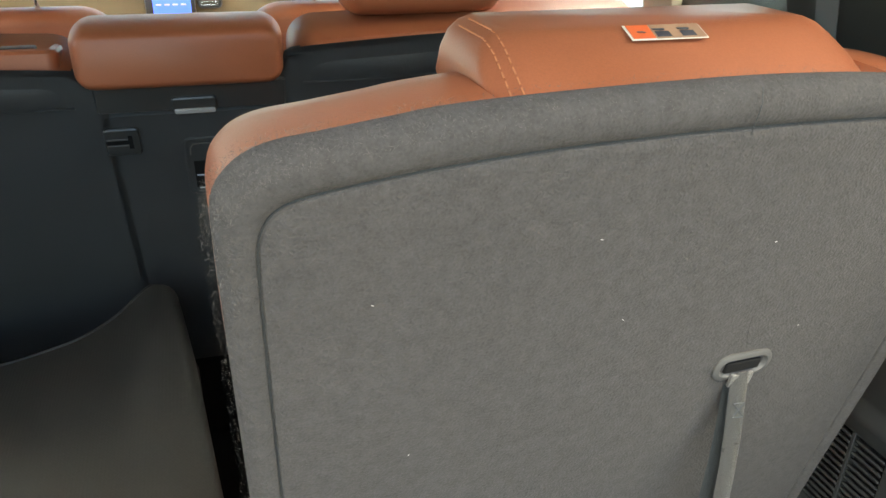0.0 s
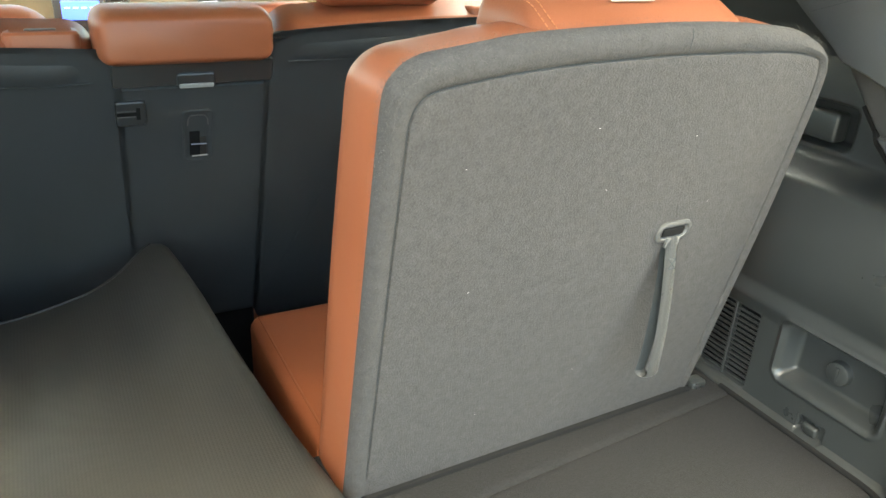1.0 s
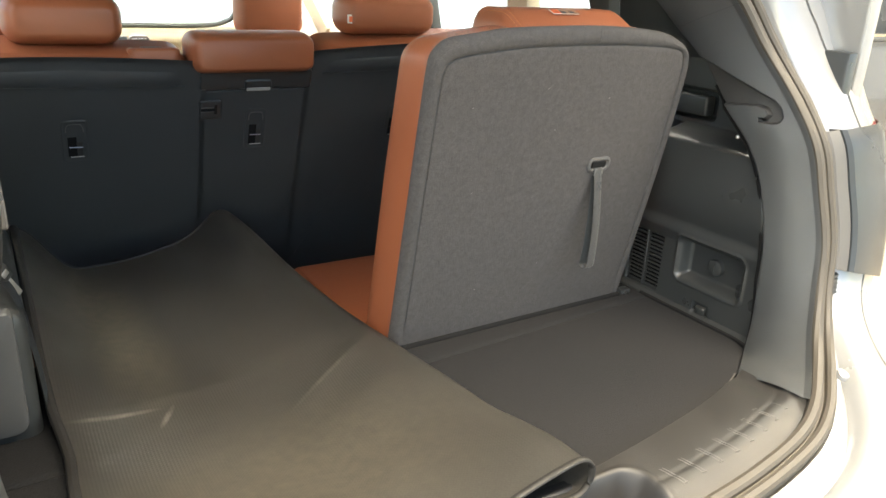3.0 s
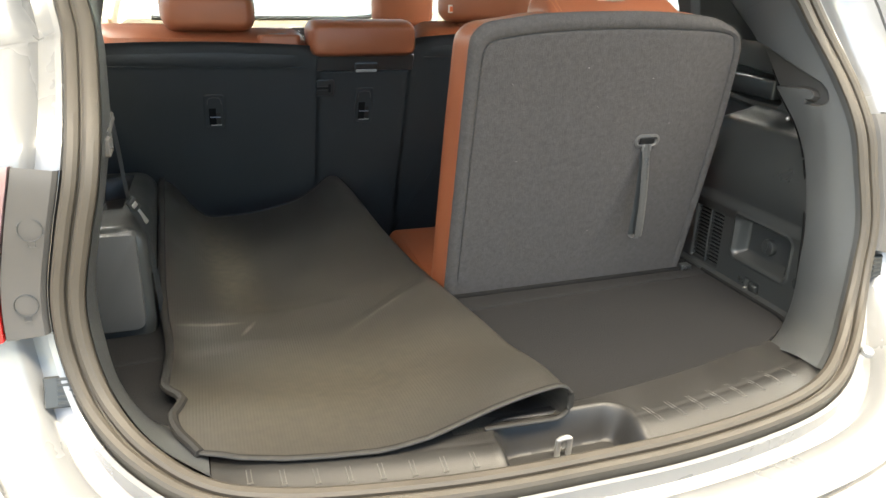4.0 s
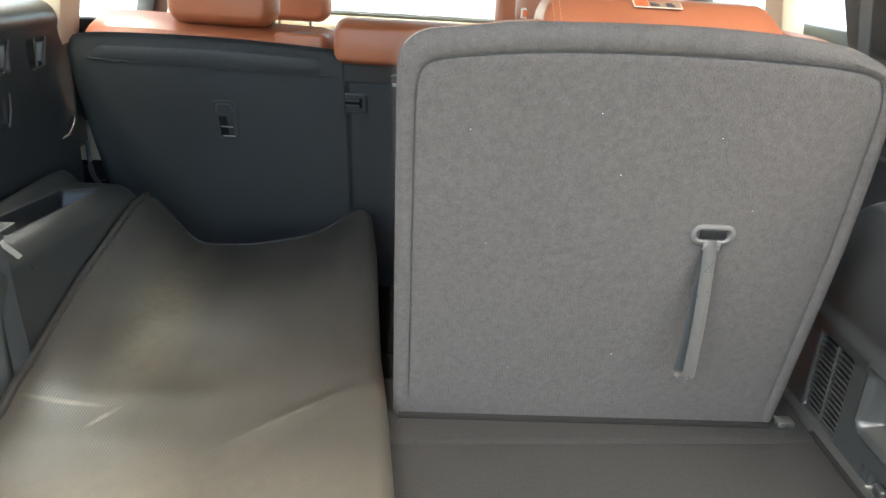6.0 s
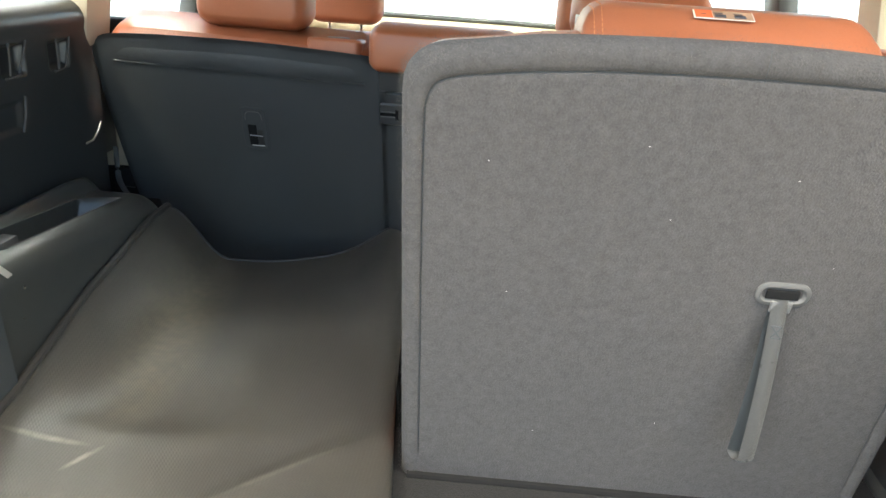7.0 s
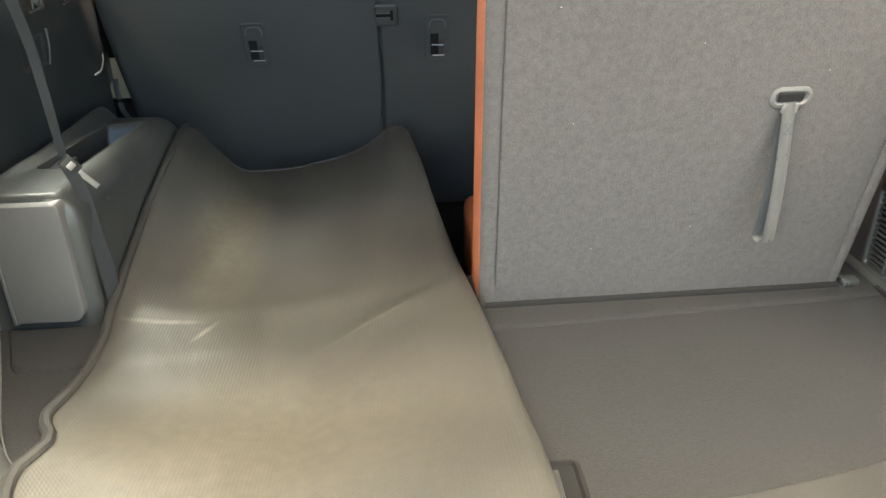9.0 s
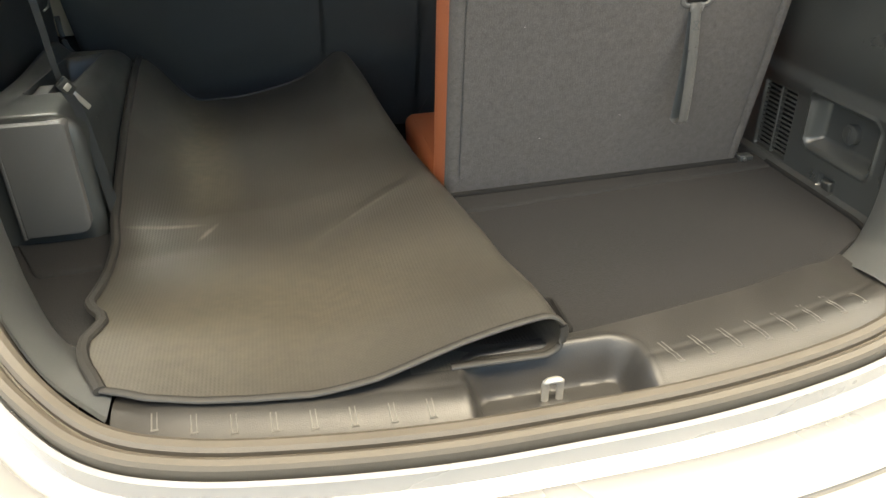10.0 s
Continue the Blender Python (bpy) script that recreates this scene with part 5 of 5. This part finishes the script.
def mat_point(u, v):
    """u: 0 left edge to 1 the fold's top, then round to 1.3 and back under to 1.6; v: 0 front to 1 back."""
    uu = min(u, 1.0)
    y = -0.05 + 1.15 * v
    xl, xr = table(LEFT_X, y), table(FOLD_X, y) - 0.026
    x = xl + (xr - xl) * uu
    yf, yb = table(FRONT_Y, x), table(BACK_Y, x)
    y = yf + (yb - yf) * v
    xl, xr = table(LEFT_X, y), table(FOLD_X, y) - 0.026
    x = xl + (xr - xl) * uu
    if u > 1.15:
        y -= 0.07 * smooth(0.75, 1.0, v) * smooth(1.15, 1.3, u)
    z = mat_z(x, y)
    if u > 1:
        zb = 0.010 + 0.016 * (1 - smooth(-0.01, 0.08, y)) + 0.012 * smooth(0.8, 1.1, y)
        r = max((z - zb) / 2, 0.004)
        if u <= 1.3:
            a = math.pi * (u - 1) / 0.3
            return Vector((xr + 0.026 * math.sin(a), y, zb + r + r * math.cos(a)))
        xx = xr - 0.155 * (u - 1.3) / 0.3
        return Vector((xx, y, min(zb + 0.004 * (u - 1.3) / 0.3, mat_z(xx, y) - 0.005)))
    return Vector((x, y, z))


us = [*np.linspace(0, 1, 90), *np.linspace(1.02, 1.3, 16), *np.linspace(1.33, 1.6, 10)]
vs = np.linspace(0, 1, NV)
bm = bmesh.new()
loft([[mat_point(u, v) for u in us] for v in vs], False, bm=bm)
bmesh.ops.solidify(bm, geom=bm.faces, thickness=0.003)
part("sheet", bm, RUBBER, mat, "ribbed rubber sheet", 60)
left_rim = [mat_point(0, v) + Vector((-0.002, 0, 0.002)) for v in np.linspace(0, 1, 90)]
part("border", tube(left_rim, 0.0075, 8, 0.8), RIM, mat, "smooth raised border, coloured dark for its shaded lip")
part("border", tube([mat_point(u, 0.0035) + Vector((0, -0.001, 0.0012)) for u in us[:-3]], 0.0052, 10, 0.62), RIM, mat, "smooth raised border, coloured dark for its shaded lip")
part("border", tube([mat_point(u, 1.0) for u in us[:90:3]], 0.0025, 8, 0.8), RIM, mat, "smooth raised border, coloured dark for its shaded lip")

# handle of the floor board beside the fold
fh = thing("floor_handle", (0.055, 0.075, 0), "black plastic pull handle set in the boot floor", "handle")
part("surround", shell(rrect(0.018, 0.064, 0.034, 0.116, 0.010, 6), [(0, -0.001), (0, 0.003), (0.002, 0.005), (0.005, 0.005), (0.008, 0.001), (0.010, 0.001)], Matrix()), CABIN, fh)
# the floor is uncut here; a near-black block gives the hole's shade
part("well_shade", box(0.027, 0.055, 0.043, 0.107, 0.0008, 0.0024, 0.0005, 1), CABIN, fh)
part("grip", box(0.032, 0.038, 0.050, 0.100, 0.002, 0.0045, 0.001, 2), BLACK, fh)

# ---- seat belt on the left ----
belt = thing("seat_belt", (-0.59, 0.53, 0.2), "dark webbing seat belt hanging with a bright buckle tongue", "seat belt")
def strand(line, half, twist=0.0):
    bm = bmesh.new()
    n = len(line)
    rows = []
    for k, p in enumerate(line):
        h = Vector(half[0]).lerp(Vector(half[1]), smooth(0, 1, k / (n - 1)))
        rows.append([p + h * s for s in (1, 0.4, -0.4, -1)])
    loft(rows, False, bm=bm)
    bmesh.ops.solidify(bm, geom=bm.faces, thickness=0.0014)
    return bm


part("webbing", strand(spline([(-0.655, 0.46, 0.80), (-0.628, 0.50, 0.60), (-0.606, 0.528, 0.42), (-0.596, 0.522, 0.33), (-0.592, 0.518, 0.27), (-0.588, 0.516, 0.228)], 6), ((0.004, 0.010, 0), (0.002, 0.008, 0))), BELT, belt)
part("webbing", strand(spline([(-0.588, 0.516, 0.228), (-0.570, 0.505, 0.19), (-0.558, 0.492, 0.11), (-0.553, 0.490, 0.04), (-0.552, 0.492, 0.0)], 6), ((0.003, 0.012, 0), (0.003, 0.022, 0))), BELT, belt)
MB = basis((-0.577, 0.524, 0.215), (0.62, 0.50, 0.60), (0.011, 0.021, -0.030))
tg = part("tongue", box(-0.0042, 0.0042, 0.0, 0.042, -0.0016, 0.0016, 0.001, 1, MB), TONGUE, belt, "bright metal tongue")
part("tongue_grip", box(-0.010, 0.010, -0.032, -0.001, -0.004, 0.004, 0.003, 2, MB), POUCH, tg)
part("tongue_bar", box(-0.006, 0.006, -0.024, -0.012, -0.0052, 0.0052, 0.002, 2, MB), TONGUE, tg)
# ---- parked car seen past the right flank ----
def section(x, z0, z1, y0, y1, r):
    return [Vector((x, y, z)) for y, z in rrect(y0, y1, z0, z1, r, 5, False)]


pc = thing("parked_car", (4.6, 3.1, GROUND), "slate grey parked car standing side-on in the showroom", "car")
LOW = [(2.42, 0.02, 0.35), (2.50, 0.12, 0.10), (2.9, 0.24, 0.02), (3.5, 0.36, 0.0), (4.2, 0.40, 0.0), (5.4, 0.40, 0.0), (6.2, 0.38, 0.0), (6.55, 0.30, 0.08), (6.62, 0.12, 0.3)]
part("body", loft([section(x, GROUND + 0.22, z, 2.20 + 0.4 * n, 4.0 - 0.4 * n, 0.12) for x, z, n in LOW], True, True, True), DARKPAINT, pc, "slate grey metallic paint")
TOP = [(3.35, 0.375, 0.06), (3.75, 0.60, 0.12), (4.15, 0.80, 0.18), (5.2, 0.86, 0.20), (6.0, 0.80, 0.20), (6.40, 0.42, 0.12)]
part("greenhouse", loft([section(x, 0.30, z, 2.27 + n * 0.5, 3.93 - n * 0.5, 0.05 if z > 0.45 else 0.03) for x, z, n in TOP], True, True, True), SMOKE, pc, "dark tinted glass")
part("roof", loft([section(x, 0.80 + dz, 0.875 + dz, 2.40, 3.80, 0.03) for x, dz in ((4.1, -0.03), (4.6, 0.0), (5.4, 0.0), (5.95, -0.03))], True, True, True), DARKPAINT, pc)
for a, b in (((3.40, 2.27, 0.38), (4.15, 2.37, 0.82)), ((5.0, 2.26, 0.38), (5.05, 2.37, 0.84)), ((6.40, 2.30, 0.40), (5.95, 2.38, 0.80))):
    part("pillar", tube([a, b], 0.035, 8), DARKPAINT, pc)
part("belt_strip", tube([(3.4, 2.235, 0.385), (4.6, 2.215, 0.40), (6.35, 2.235, 0.395)], 0.012, 8), CHROME, pc, "bright trim strip")
mr = part("mirror", pillow(3.62, 3.84, 0.40, 0.52, 2.04, 2.20, 0.05, 0.03), DARKPAINT, pc)
part("mirror_arm", box(3.70, 3.78, 2.16, 2.28, 0.40, 0.44, 0.01), BLACK, mr)
for wx in (3.15, 5.75):
    wl = part("wheel", cyl((wx, 2.38, GROUND + 0.34), (0, -1, 0), 0.34, 0.22, 0.03, 36), SEAL, pc, "black tyre")
    part("rim", cyl((wx, 2.155, GROUND + 0.34), (0, -1, 0), 0.23, 0.006, 0.003, 36), DARKCHROME, wl)
for hx in (4.75, 5.6):
    part("door_handle", box(hx, hx + 0.16, 2.165, 2.20, 0.24, 0.265, 0.008), CHROME, pc)
